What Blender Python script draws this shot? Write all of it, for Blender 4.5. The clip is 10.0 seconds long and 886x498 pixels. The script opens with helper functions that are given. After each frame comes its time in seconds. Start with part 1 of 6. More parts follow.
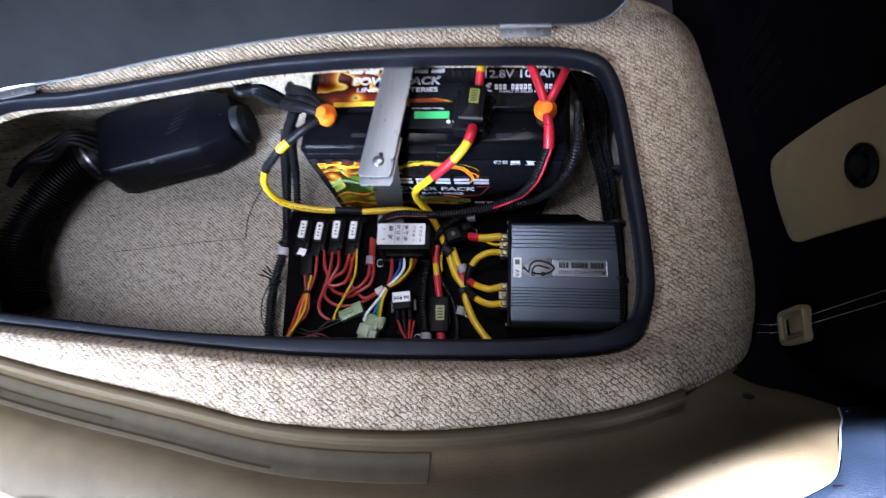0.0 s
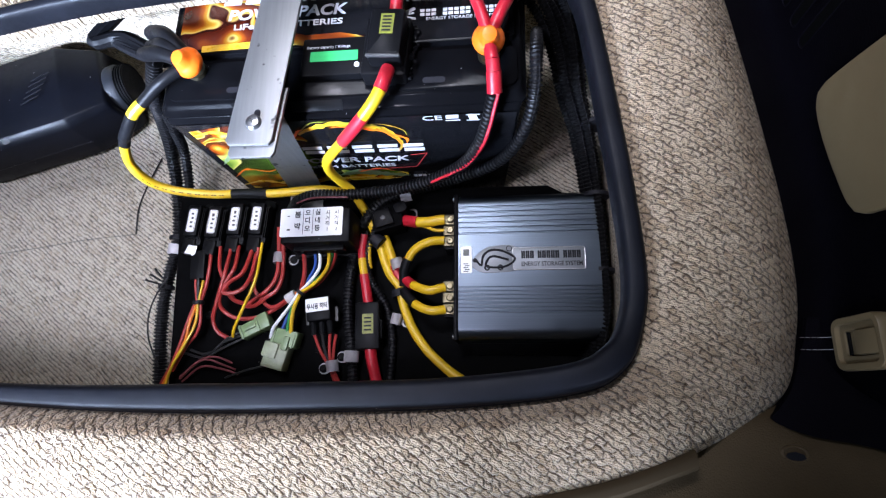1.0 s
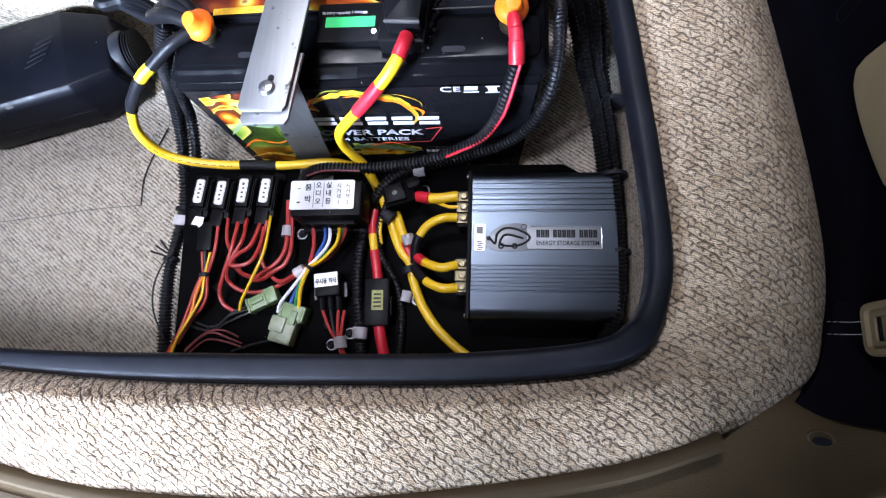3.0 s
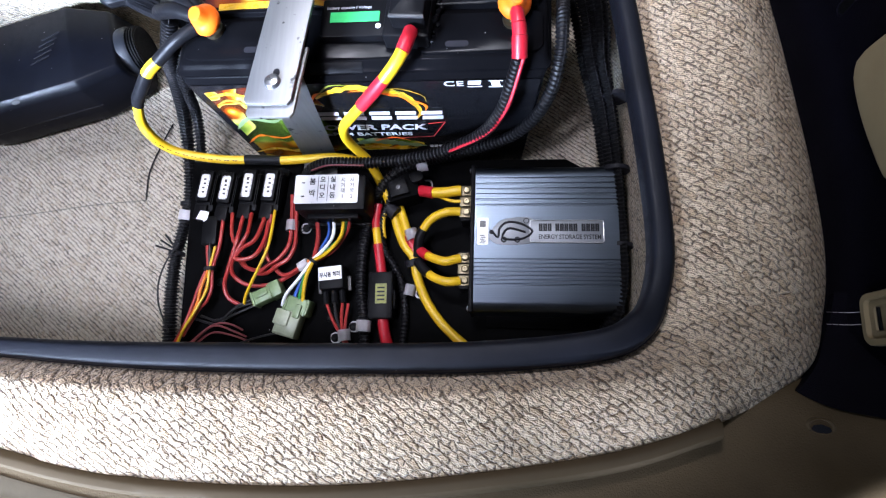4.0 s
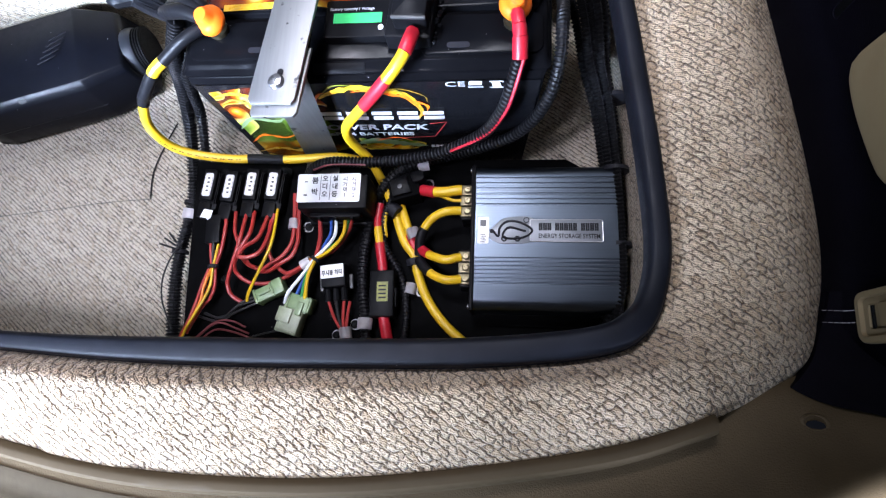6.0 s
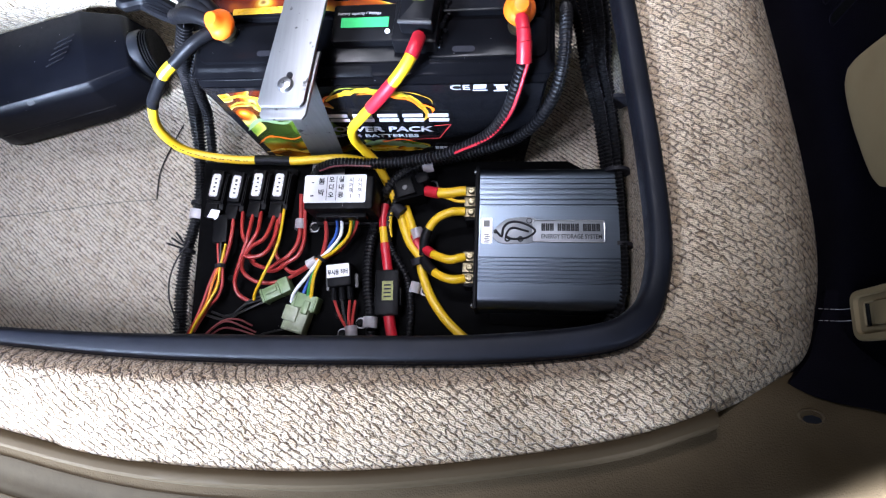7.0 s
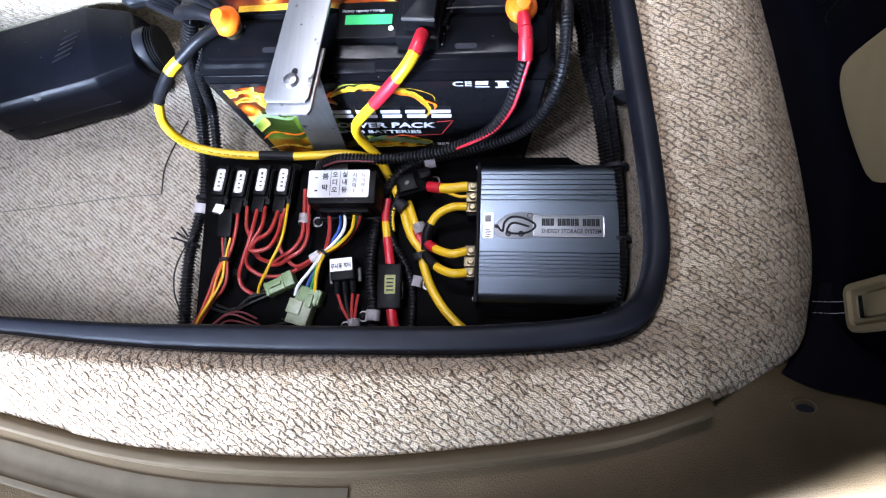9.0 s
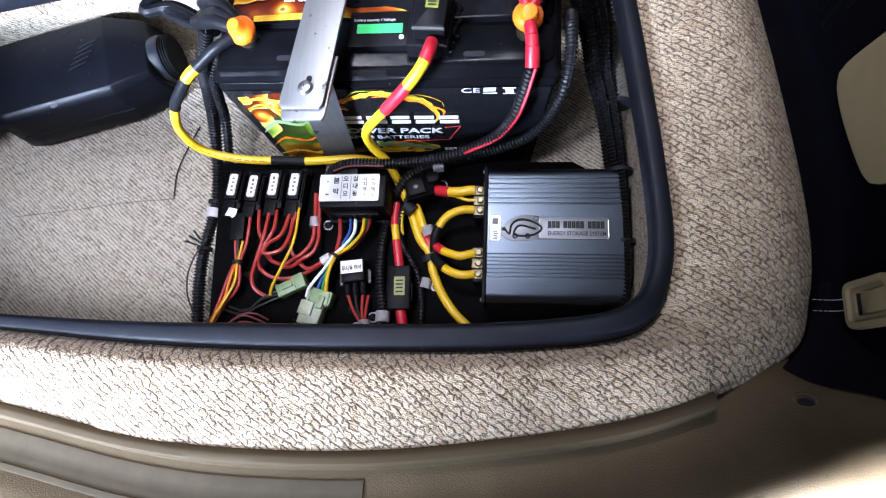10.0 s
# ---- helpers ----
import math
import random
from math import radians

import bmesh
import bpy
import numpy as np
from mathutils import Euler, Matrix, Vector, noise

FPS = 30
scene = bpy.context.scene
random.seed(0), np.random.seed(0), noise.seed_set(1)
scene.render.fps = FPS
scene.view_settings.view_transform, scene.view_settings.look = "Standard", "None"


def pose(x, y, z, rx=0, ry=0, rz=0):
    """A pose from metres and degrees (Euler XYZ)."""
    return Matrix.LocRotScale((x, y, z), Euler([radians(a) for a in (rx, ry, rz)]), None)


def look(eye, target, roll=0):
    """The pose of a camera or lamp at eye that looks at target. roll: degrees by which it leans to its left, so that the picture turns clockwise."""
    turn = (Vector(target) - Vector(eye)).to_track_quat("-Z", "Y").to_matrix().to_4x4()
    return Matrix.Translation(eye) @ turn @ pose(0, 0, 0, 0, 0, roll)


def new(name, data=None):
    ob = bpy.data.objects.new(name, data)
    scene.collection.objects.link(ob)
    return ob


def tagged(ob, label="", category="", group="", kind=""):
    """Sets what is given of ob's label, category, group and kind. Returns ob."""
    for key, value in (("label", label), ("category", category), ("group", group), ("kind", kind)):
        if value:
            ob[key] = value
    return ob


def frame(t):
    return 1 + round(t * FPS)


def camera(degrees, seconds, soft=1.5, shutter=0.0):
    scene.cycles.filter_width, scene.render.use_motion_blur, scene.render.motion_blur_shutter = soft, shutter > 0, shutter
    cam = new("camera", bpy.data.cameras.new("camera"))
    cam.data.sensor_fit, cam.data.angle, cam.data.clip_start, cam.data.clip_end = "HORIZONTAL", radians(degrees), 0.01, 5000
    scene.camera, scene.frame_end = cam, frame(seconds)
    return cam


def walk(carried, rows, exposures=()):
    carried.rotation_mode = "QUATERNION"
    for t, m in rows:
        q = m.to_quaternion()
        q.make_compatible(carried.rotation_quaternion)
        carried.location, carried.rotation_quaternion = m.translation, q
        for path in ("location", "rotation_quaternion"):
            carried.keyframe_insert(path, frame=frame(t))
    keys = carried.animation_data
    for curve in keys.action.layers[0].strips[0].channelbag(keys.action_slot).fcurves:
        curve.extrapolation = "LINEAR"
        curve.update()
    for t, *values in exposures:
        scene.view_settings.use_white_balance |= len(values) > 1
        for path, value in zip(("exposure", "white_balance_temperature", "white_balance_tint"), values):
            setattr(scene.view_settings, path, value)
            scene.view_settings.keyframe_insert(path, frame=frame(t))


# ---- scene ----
# camera and its path
cam = camera(80.0, 10.0, soft=1.25, shutter=0.3)
PATH = [
    (0.0, 0.1055, -0.3175, 0.8180, 17.980, 6.400, 3.720),
    (0.5, 0.1342, -0.2640, 0.6828, 14.880, 6.100, 1.560),
    (1.0, 0.1596, -0.2455, 0.6393, 15.050, 6.960, 1.224),
    (1.5, 0.1580, -0.2490, 0.6300, 15.650, 5.820, 2.430),
    (2.0, 0.1530, -0.2552, 0.6284, 14.760, 6.650, 2.060),
    (2.5, 0.1464, -0.2503, 0.6270, 13.820, 6.570, 2.482),
    (4.0, 0.1437, -0.2600, 0.6303, 13.750, 6.696, 2.748),
    (4.5, 0.1420, -0.2589, 0.6324, 13.720, 6.749, 2.804),
    (5.0, 0.1432, -0.2604, 0.6305, 13.490, 6.741, 3.018),
    (5.5, 0.1461, -0.2620, 0.6323, 13.746, 6.827, 3.015),
    (7.0, 0.1406, -0.2676, 0.6451, 14.036, 6.642, 3.077),
    (7.5, 0.1384, -0.2677, 0.6510, 13.947, 6.435, 3.092),
    (8.0, 0.1391, -0.2716, 0.6498, 13.957, 6.525, 2.987),
    (8.5, 0.1404, -0.2735, 0.6516, 13.887, 6.674, 3.067),
    (9.0, 0.1397, -0.2735, 0.6526, 13.839, 6.584, 3.248),
    (9.5, 0.1351, -0.2761, 0.6588, 14.071, 6.640, 3.163),
    (10.0, 0.1339, -0.2812, 0.6657, 14.476, 6.752, 3.192),
]
EXPOSURES = [(0.0, -1.0), (0.6, -0.71), (1.2, -0.27), (2.5, -0.14), (10.0, -0.06)]
walk(cam, [(t, pose(x, y, z, rx, ry, rz)) for t, x, y, z, rx, ry, rz in PATH], EXPOSURES)

# daylight: sky outside and the open tailgate behind the camera
world = bpy.data.worlds.new("sky")
scene.world = world
world.use_nodes = True
_n = world.node_tree.nodes
_sky = _n.new("ShaderNodeTexSky")
_sky.sky_type, _sky.sun_disc = "NISHITA", False
_sky.sun_elevation, _sky.sun_rotation = radians(35), radians(200)
world.node_tree.links.new(_sky.outputs[0], _n["Background"].inputs[0])
_n["Background"].inputs[1].default_value = 0.05


def area(name, m, sx, sy, power, colour=(1, 1, 1)):
    lamp = bpy.data.lights.new(name, "AREA")
    lamp.shape, lamp.size, lamp.size_y, lamp.energy, lamp.color = "RECTANGLE", sx, sy, power, colour
    ob = new(name, lamp)
    ob.matrix_basis = m
    return ob


# lamps standing in for tailgate daylight, beams narrowed for an unseen person's shade; fills added below
sky_light = area("tailgate_sky", look((-0.50, -0.42, 1.10), (-0.44, -0.26, 0.1)), 0.5, 0.35, 2.2, (0.87, 0.965, 1.26))
sky_light.data.spread = radians(66)
low_light = area("tailgate_daylight", look((-0.95, -1.15, 0.84), (-0.44, -0.25, 0.27)), 0.7, 0.45, 19.0, (0.76, 0.95, 1.34))
low_light.data.spread = radians(33)
# narrow beam added to draw the cool light patch on the front carpet
patch_light = area("tailgate_daylight", look((0.62, -1.10, 0.62), (0.205, -0.268, 0.29)), 0.03, 0.03, 0.022, (0.80, 0.92, 1.25))
patch_light.data.spread = radians(7)


def spot(name, m, power, colour, angle, blend, soft_size):
    lamp = bpy.data.lights.new(name, "SPOT")
    lamp.energy, lamp.color, lamp.shadow_soft_size = power, colour, soft_size
    lamp.spot_size, lamp.spot_blend = radians(angle), blend
    new(name, lamp).matrix_basis = m


# added spot: its cone rim draws the daylight's edge across the outer sill
spot("sill_edge_spot", look((0.510, -0.843, 2.20), (0.5101, -0.8435, 0.276)), 6500.0, (0.84, 0.96, 1.26), 31.9, 0.070, 0.008)
# two added fill spots, no fixture known; cones shaped to keep the sill corner dark
spot("bin_fill_spot", look((-0.16, -0.40, 1.32), (-0.155, 0.15, 0.25)), 33.0, (0.98, 0.957, 1.16), 53.5, 0.46, 0.06)
spot("overhead_fill_spot", look((-0.15, 0.30, 1.36), (-0.10, 0.12, 0.28)), 14.0, (0.98, 0.957, 1.16), 49.4, 0.10, 0.05)
# unseen overhead lamp, added to give the charger its highlight
highlight_light = area("highlight_lamp", look((-0.06, 0.33, 1.37), (0.05, 0.12, 0.0)), 0.30, 0.16, 1.7, (0.93, 0.97, 1.12))
highlight_light.data.spread = radians(60)


# ---- materials ----
def tree(name):
    m = bpy.data.materials.new(name)
    m.use_nodes = True
    t = m.node_tree
    return m, t, t.nodes["Principled BSDF"]


def link(t, a, b):
    t.links.new(a, b)


def coords(t, scale=(1, 1, 1), rot=(0, 0, 0)):
    tc = t.nodes.new("ShaderNodeTexCoord")
    mp = t.nodes.new("ShaderNodeMapping")
    mp.inputs["Scale"].default_value = scale
    mp.inputs["Rotation"].default_value = [radians(a) for a in rot]
    link(t, tc.outputs["Object"], mp.inputs["Vector"])
    return mp.outputs[0]


def noise_tex(t, vec, scale, detail=4, rough=0.55):
    n = t.nodes.new("ShaderNodeTexNoise")
    n.inputs["Scale"].default_value, n.inputs["Detail"].default_value, n.inputs["Roughness"].default_value = scale, detail, rough
    link(t, vec, n.inputs["Vector"])
    return n.outputs["Fac"]


def ramp(t, fac, *stops):
    r = t.nodes.new("ShaderNodeValToRGB")
    while len(r.color_ramp.elements) < len(stops):
        r.color_ramp.elements.new(0.5)
    for e, (p, c) in zip(r.color_ramp.elements, stops):
        e.position, e.color = p, (*c, 1) if len(c) == 3 else c
    link(t, fac, r.inputs[0])
    return r.outputs[0]


def grey(v):
    return (v, v, v)


def bump(t, bsdf, height, strength, distance):
    b = t.nodes.new("ShaderNodeBump")
    b.inputs["Strength"].default_value, b.inputs["Distance"].default_value = strength, distance
    link(t, height, b.inputs["Height"])
    link(t, b.outputs[0], bsdf.inputs["Normal"])


def paint(name, colour, rough=0.4, metal=0.0, vary=0.15, scale=60.0, grain=900.0, relief=0.1, depth=0.0003, spec=0.5, dust=0.0):
    """A plain surface with blotches, grain and uneven gloss."""
    m, t, b = tree(name)
    v = coords(t)
    lo, hi = [c * (1 - vary) for c in colour], [min(1, c * (1 + vary)) for c in colour]
    base = ramp(t, noise_tex(t, v, scale), (0.3, lo), (0.7, hi))
    if dust:
        # sparse pale specks
        speck = t.nodes.new("ShaderNodeTexVoronoi")
        speck.inputs["Scale"].default_value = 210.0
        link(t, v, speck.inputs["Vector"])
        tell = t.nodes.new("ShaderNodeSeparateColor")
        link(t, speck.outputs["Color"], tell.inputs[0])
        spot_on = mixed(t, "MULTIPLY", ramp(t, speck.outputs["Distance"], (0.06, grey(1.0)), (0.12, grey(0.0))), ramp(t, tell.outputs[0], (1.0 - dust, grey(0.0)), (1.0 - dust + 0.01, grey(1.0))))
        mx = t.nodes.new("ShaderNodeMixRGB")
        link(t, spot_on, mx.inputs[0])
        link(t, base, mx.inputs[1])
        mx.inputs[2].default_value = (0.42, 0.41, 0.40, 1)
        base = mx.outputs[0]
    link(t, base, b.inputs["Base Color"])
    link(t, ramp(t, noise_tex(t, v, scale * 2.3), (0.3, grey(max(0, rough - 0.08))), (0.7, grey(min(1, rough + 0.1)))), b.inputs["Roughness"])
    b.inputs["Metallic"].default_value = metal
    b.inputs["Specular IOR Level"].default_value = spec
    if relief:
        bump(t, b, noise_tex(t, v, grain, 2), relief, depth)
    return m


def mixed(t, kind, a, b, fac=1.0):
    m = t.nodes.new("ShaderNodeMixRGB")
    m.blend_type = kind
    m.inputs[0].default_value = fac
    link(t, a, m.inputs[1])
    link(t, b, m.inputs[2])
    return m.outputs[0]


def carpet_material(name, light, dark, size=1.0, turn=36, upright=False, pile=0.0026, fine=900, frizz=0.52, cut=0.0, comb=0.62):
    """Loop pile: woolly bean-shaped nubs in wandering slanting rows, pale tops; brown ground yarn and painted gap shade
    between.
    """
    m, t, b = tree(name)

    def calc(op, p, q=0.0, r=None):
        n = t.nodes.new("ShaderNodeMath")
        n.operation = op
        for i, w in enumerate((p, q, r)):
            if w is None:
                continue
            if isinstance(w, (int, float)):
                n.inputs[i].default_value = w
            else:
                link(t, w, n.inputs[i])
        return n.outputs[0]

    def noise_vec(vec, scale, detail):
        n = t.nodes.new("ShaderNodeTexNoise")
        n.inputs["Scale"].default_value, n.inputs["Detail"].default_value = scale, detail
        link(t, vec, n.inputs["Vector"])
        mid = t.nodes.new("ShaderNodeVectorMath")
        mid.operation = "SUBTRACT"
        link(t, n.outputs["Color"], mid.inputs[0])
        mid.inputs[1].default_value = (0.5, 0.5, 0.5)
        return mid.outputs[0]

    def pushed(vec, by, amount):
        n = t.nodes.new("ShaderNodeVectorMath")
        n.operation = "MULTIPLY_ADD"
        link(t, by, n.inputs[0])
        n.inputs[1].default_value = (amount, amount, amount)
        link(t, vec, n.inputs[2])
        return n.outputs[0]

    # millimetres along and across the rows, bent a little at two scales
    flat = coords(t, (1000 / size, 1000 / size, 1000 / size), (0, 0, turn))
    bent = pushed(pushed(flat, noise_vec(flat, 0.028, 2.0), 7.0), noise_vec(flat, 0.24, 1.0), 2.4)
    sep = t.nodes.new("ShaderNodeSeparateXYZ")
    link(t, bent, sep.inputs[0])
    row = calc("DIVIDE", sep.outputs[1], 4.2)
    # upright lining: height runs along with the rows
    row = calc("ADD", row, calc("DIVIDE", sep.outputs[2], 5.0 if upright else 160.0))
    col = calc("ADD", calc("DIVIDE", sep.outputs[0], 6.0), calc("MULTIPLY", calc("FLOOR", row), 0.5))
    cell = t.nodes.new("ShaderNodeCombineXYZ")
    link(t, col, cell.inputs[0])
    link(t, row, cell.inputs[1])

    def cells(feature):
        v = t.nodes.new("ShaderNodeTexVoronoi")
        v.voronoi_dimensions, v.feature = "2D", feature
        v.inputs["Randomness"].default_value, v.inputs["Scale"].default_value = 0.58, 1.0
        link(t, cell.outputs[0], v.inputs["Vector"])
        return v

    tone = t.nodes.new("ShaderNodeSeparateColor")
    link(t, cells("F1").outputs["Color"], tone.inputs[0])
    # yarn: tangled strands, finer than a nub
    strand = noise_tex(t, coords(t, (1, 0.45, 1), (0, 0, turn + 60)), fine, 2, 0.6)
    fuzz = noise_tex(t, coords(t), fine * 0.55, 2, 0.6)
    wide = noise_tex(t, coords(t), fine * 0.13, 1, 0.5)
    yarn = t.nodes.new("ShaderNodeTexWave")
    yarn.inputs["Scale"].default_value, yarn.inputs["Distortion"].default_value, yarn.inputs["Detail"].default_value, yarn.inputs["Detail Scale"].default_value = 200.0, 6.5, 2.0, 2.4
    link(t, coords(t, (1, 1, 1), (0, 0, turn + 70)), yarn.inputs["Vector"])
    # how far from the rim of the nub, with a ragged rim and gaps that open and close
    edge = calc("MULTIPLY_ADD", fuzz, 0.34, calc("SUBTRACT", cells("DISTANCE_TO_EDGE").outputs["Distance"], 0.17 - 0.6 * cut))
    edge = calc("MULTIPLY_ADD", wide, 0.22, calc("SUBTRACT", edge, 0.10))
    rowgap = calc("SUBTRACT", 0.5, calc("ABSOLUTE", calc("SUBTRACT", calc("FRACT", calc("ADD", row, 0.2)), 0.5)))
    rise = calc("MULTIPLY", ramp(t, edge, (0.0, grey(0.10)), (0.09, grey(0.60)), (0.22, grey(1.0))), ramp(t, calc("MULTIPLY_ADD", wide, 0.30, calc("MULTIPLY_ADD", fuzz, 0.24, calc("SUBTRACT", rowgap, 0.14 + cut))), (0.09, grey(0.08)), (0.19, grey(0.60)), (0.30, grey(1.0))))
    # dark is brown ground yarn, deepened for the shade down between the nubs
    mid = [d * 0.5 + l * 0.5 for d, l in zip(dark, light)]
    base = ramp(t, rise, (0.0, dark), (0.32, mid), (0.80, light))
    base = mixed(t, "MULTIPLY", base, ramp(t, tone.outputs[0], (0.0, (0.76, 0.70, 0.63)), (0.4, (0.95, 0.93, 0.90)), (1.0, (1.0, 1.0, 1.0))))
    base = mixed(t, "MULTIPLY", base, ramp(t, noise_tex(t, coords(t), 9, 3), (0.3, grey(0.88)), (0.7, grey(1.0))))
    base = mixed(t, "MULTIPLY", base, ramp(t, yarn.outputs["Fac"], (0.08, grey(comb)), (0.5, grey(1.0))))
    base = mixed(t, "MULTIPLY", base, ramp(t, strand, (0.34, grey(frizz)), (0.56, grey(1.06))))
    link(t, base, b.inputs["Base Color"])
    b.inputs["Roughness"].default_value = 0.95
    b.inputs["Specular IOR Level"].default_value = 0.1
    b.inputs["Sheen Weight"].default_value = 0.2
    h = calc("MULTIPLY_ADD", yarn.outputs["Fac"], 0.22, rise)
    h = calc("MULTIPLY_ADD", strand, 0.45, h)
    bump(t, b, h, 1.0, pile * size)
    return m


def leather_material(name, colour, rough=0.5):
    m, t, b = tree(name)
    v = coords(t)
    vo = t.nodes.new("ShaderNodeTexVoronoi")
    vo.feature = "DISTANCE_TO_EDGE"
    vo.inputs["Scale"].default_value = 520
    link(t, v, vo.inputs["Vector"])
    link(t, ramp(t, noise_tex(t, v, 14), (0.3, [c * 0.8 for c in colour]), (0.7, [c * 1.15 for c in colour])), b.inputs["Base Color"])
    link(t, ramp(t, noise_tex(t, v, 30), (0.3, grey(rough - 0.06)), (0.7, grey(rough + 0.08))), b.inputs["Roughness"])
    bump(t, b, ramp(t, vo.outputs["Distance"], (0.0, grey(0.0)), (0.25, grey(1.0))), 0.35, 0.0004)
    b.inputs["Specular IOR Level"].default_value = 0.10
    return m


def brushed_material(name, colour, axis=(4, 900, 900), rough=0.3, dirt=0.0):
    m, t, b = tree(name)
    v = coords(t, axis)
    n = noise_tex(t, v, 1.0, 3)
    base = ramp(t, n, (0.3, [c * 0.92 for c in colour]), (0.7, [min(1, c * 1.05) for c in colour]))
    if dirt:
        base = mixed(t, "MULTIPLY", base, ramp(t, noise_tex(t, coords(t), 95, 2), (0.66, grey(1.0)), (0.72, grey(1.0 - dirt))))
    link(t, base, b.inputs["Base Color"])
    link(t, ramp(t, noise_tex(t, coords(t), 40), (0.3, grey(rough - 0.03)), (0.7, grey(rough + 0.04))), b.inputs["Roughness"])
    b.inputs["Metallic"].default_value = 1.0
    bump(t, b, n, 0.03, 0.0001)
    return m


def flame_material(name):
    """Printed artwork: red and yellow flames above, a dark green swirl below, with thin bright curling lines."""
    m, t, b = tree(name)

    def curl(scale, lines, rot, *stops):
        n = noise_tex(t, coords(t, (1, 1, 1), rot), scale, 1.2, 0.4)
        k = t.nodes.new("ShaderNodeMath")
        k.operation = "MULTIPLY"
        link(t, n, k.inputs[0])
        k.inputs[1].default_value = lines
        f = t.nodes.new("ShaderNodeMath")
        f.operation = "FRACT"
        link(t, k.outputs[0], f.inputs[0])
        return ramp(t, f.outputs[0], *stops)

    fire = curl(21.0, 5.2, (0, 25, 20), (0.0, (0.025, 0.003, 0.002)), (0.45, (0.11, 0.014, 0.003)), (0.70, (0.28, 0.06, 0.005)), (0.87, (0.44, 0.21, 0.015)), (0.94, (0.52, 0.40, 0.10)), (1.0, (0.10, 0.012, 0.003)))
    leaf = curl(14.0, 4.6, (10, -30, 50), (0.0, (0.010, 0.014, 0.004)), (0.40, (0.035, 0.060, 0.008)), (0.72, (0.11, 0.18, 0.02)), (0.90, (0.30, 0.34, 0.05)), (0.96, (0.60, 0.50, 0.12)), (1.0, (0.012, 0.016, 0.004)))
    gold = curl(22.0, 4.6, (0, 10, 5), (0.0, (0.05, 0.012, 0.002)), (0.4, (0.42, 0.13, 0.008)), (0.75, (0.66, 0.42, 0.02)), (1.0, (0.62, 0.50, 0.08)))
    tc = t.nodes.new("ShaderNodeTexCoord")
    sp = t.nodes.new("ShaderNodeSeparateXYZ")
    link(t, tc.outputs["Object"], sp.inputs[0])
    wob = t.nodes.new("ShaderNodeMath")
    wob.operation = "MULTIPLY_ADD"
    link(t, noise_tex(t, coords(t), 22, 2), wob.inputs[0])
    wob.inputs[1].default_value = 0.09
    link(t, sp.outputs[2], wob.inputs[2])
    up = wob.outputs[0]

    def over(fac, low, high):
        mx = t.nodes.new("ShaderNodeMixRGB")
        link(t, fac, mx.inputs[0])
        link(t, low, mx.inputs[1])
        link(t, high, mx.inputs[2])
        return mx.outputs[0]

    art = over(ramp(t, up, (0.108, grey(0.0)), (0.116, grey(1.0))), gold, leaf)
    art = over(ramp(t, up, (0.183, grey(0.0)), (0.190, grey(1.0))), art, fire)
    link(t, art, b.inputs["Base Color"])
    b.inputs["Roughness"].default_value = 0.2
    return m


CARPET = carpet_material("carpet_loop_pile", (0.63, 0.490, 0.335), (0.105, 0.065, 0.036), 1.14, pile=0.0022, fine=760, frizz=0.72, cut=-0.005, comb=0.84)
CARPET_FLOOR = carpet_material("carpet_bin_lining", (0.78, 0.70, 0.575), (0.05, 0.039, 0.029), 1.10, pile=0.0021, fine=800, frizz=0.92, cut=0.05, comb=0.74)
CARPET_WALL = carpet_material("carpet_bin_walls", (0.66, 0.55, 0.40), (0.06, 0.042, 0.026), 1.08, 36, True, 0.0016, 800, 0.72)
RUBBER = paint("seal_rubber", (0.0052, 0.0058, 0.0086), 0.50, 0, 0.25, 40, 1100, 0.35, spec=0.15, dust=0.02)
LEATHER = leather_material("black_leather", (0.0020, 0.0014, 0.0042), 0.75)
NAVY = leather_material("navy_leather", (0.020, 0.030, 0.050), 0.5)
GREY_LID = leather_material("grey_lid_cover", (0.016, 0.016, 0.0165), 0.75)
# sill, lip and scuff plate colours hold the shade falling there; real plastic is paler
SHADED_CREAM = leather_material("shaded_cream_plastic", (0.090, 0.063, 0.034), 0.5)
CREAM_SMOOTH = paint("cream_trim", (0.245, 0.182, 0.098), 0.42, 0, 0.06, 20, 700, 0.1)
SHADED_LIP = paint("shaded_tan_lip", (0.070, 0.050, 0.028), 0.7, 0, 0.08, 25, 700, 0.12, spec=0.08)
SHADED_PLATE = paint("scuff_plate", (0.070, 0.054, 0.034), 0.6, 0, 0.12, 60, 300, 0.3, spec=0.08)
BATTERY_BLACK = paint("battery_case", (0.003, 0.003, 0.0036), 0.13, 0, 0.2, 40, 900, 0.03, spec=0.025, dust=0.05)
LABEL_BLACK = paint("label_black", (0.005, 0.005, 0.006), 0.16, 0, 0.2, 60, 600, 0.02, spec=0.2)
PLASTIC_BLACK = paint("black_plastic", (0.004, 0.004, 0.0047), 0.42, 0, 0.2, 90, 1200, 0.15, spec=0.075, dust=0.012)
BOARD_BLACK = paint("board_black", (0.002, 0.002, 0.0022), 0.75, 0, 0.3, 70, 800, 0.3, spec=0.03, dust=0.012)
HEATER_BLACK = paint("heater_case", (0.003, 0.0034, 0.0055), 0.36, 0, 0.2, 50, 1400, 0.07, spec=0.13, dust=0.04)
OUTLET_GREY = paint("satin_outlet", (0.010, 0.0115, 0.015), 0.42, 0, 0.2, 50, 1400, 0.05, spec=0.3)
CONDUIT = paint("split_conduit", (0.005, 0.005, 0.006), 0.42, 0, 0.2, 200, 900, 0.05, spec=0.20)
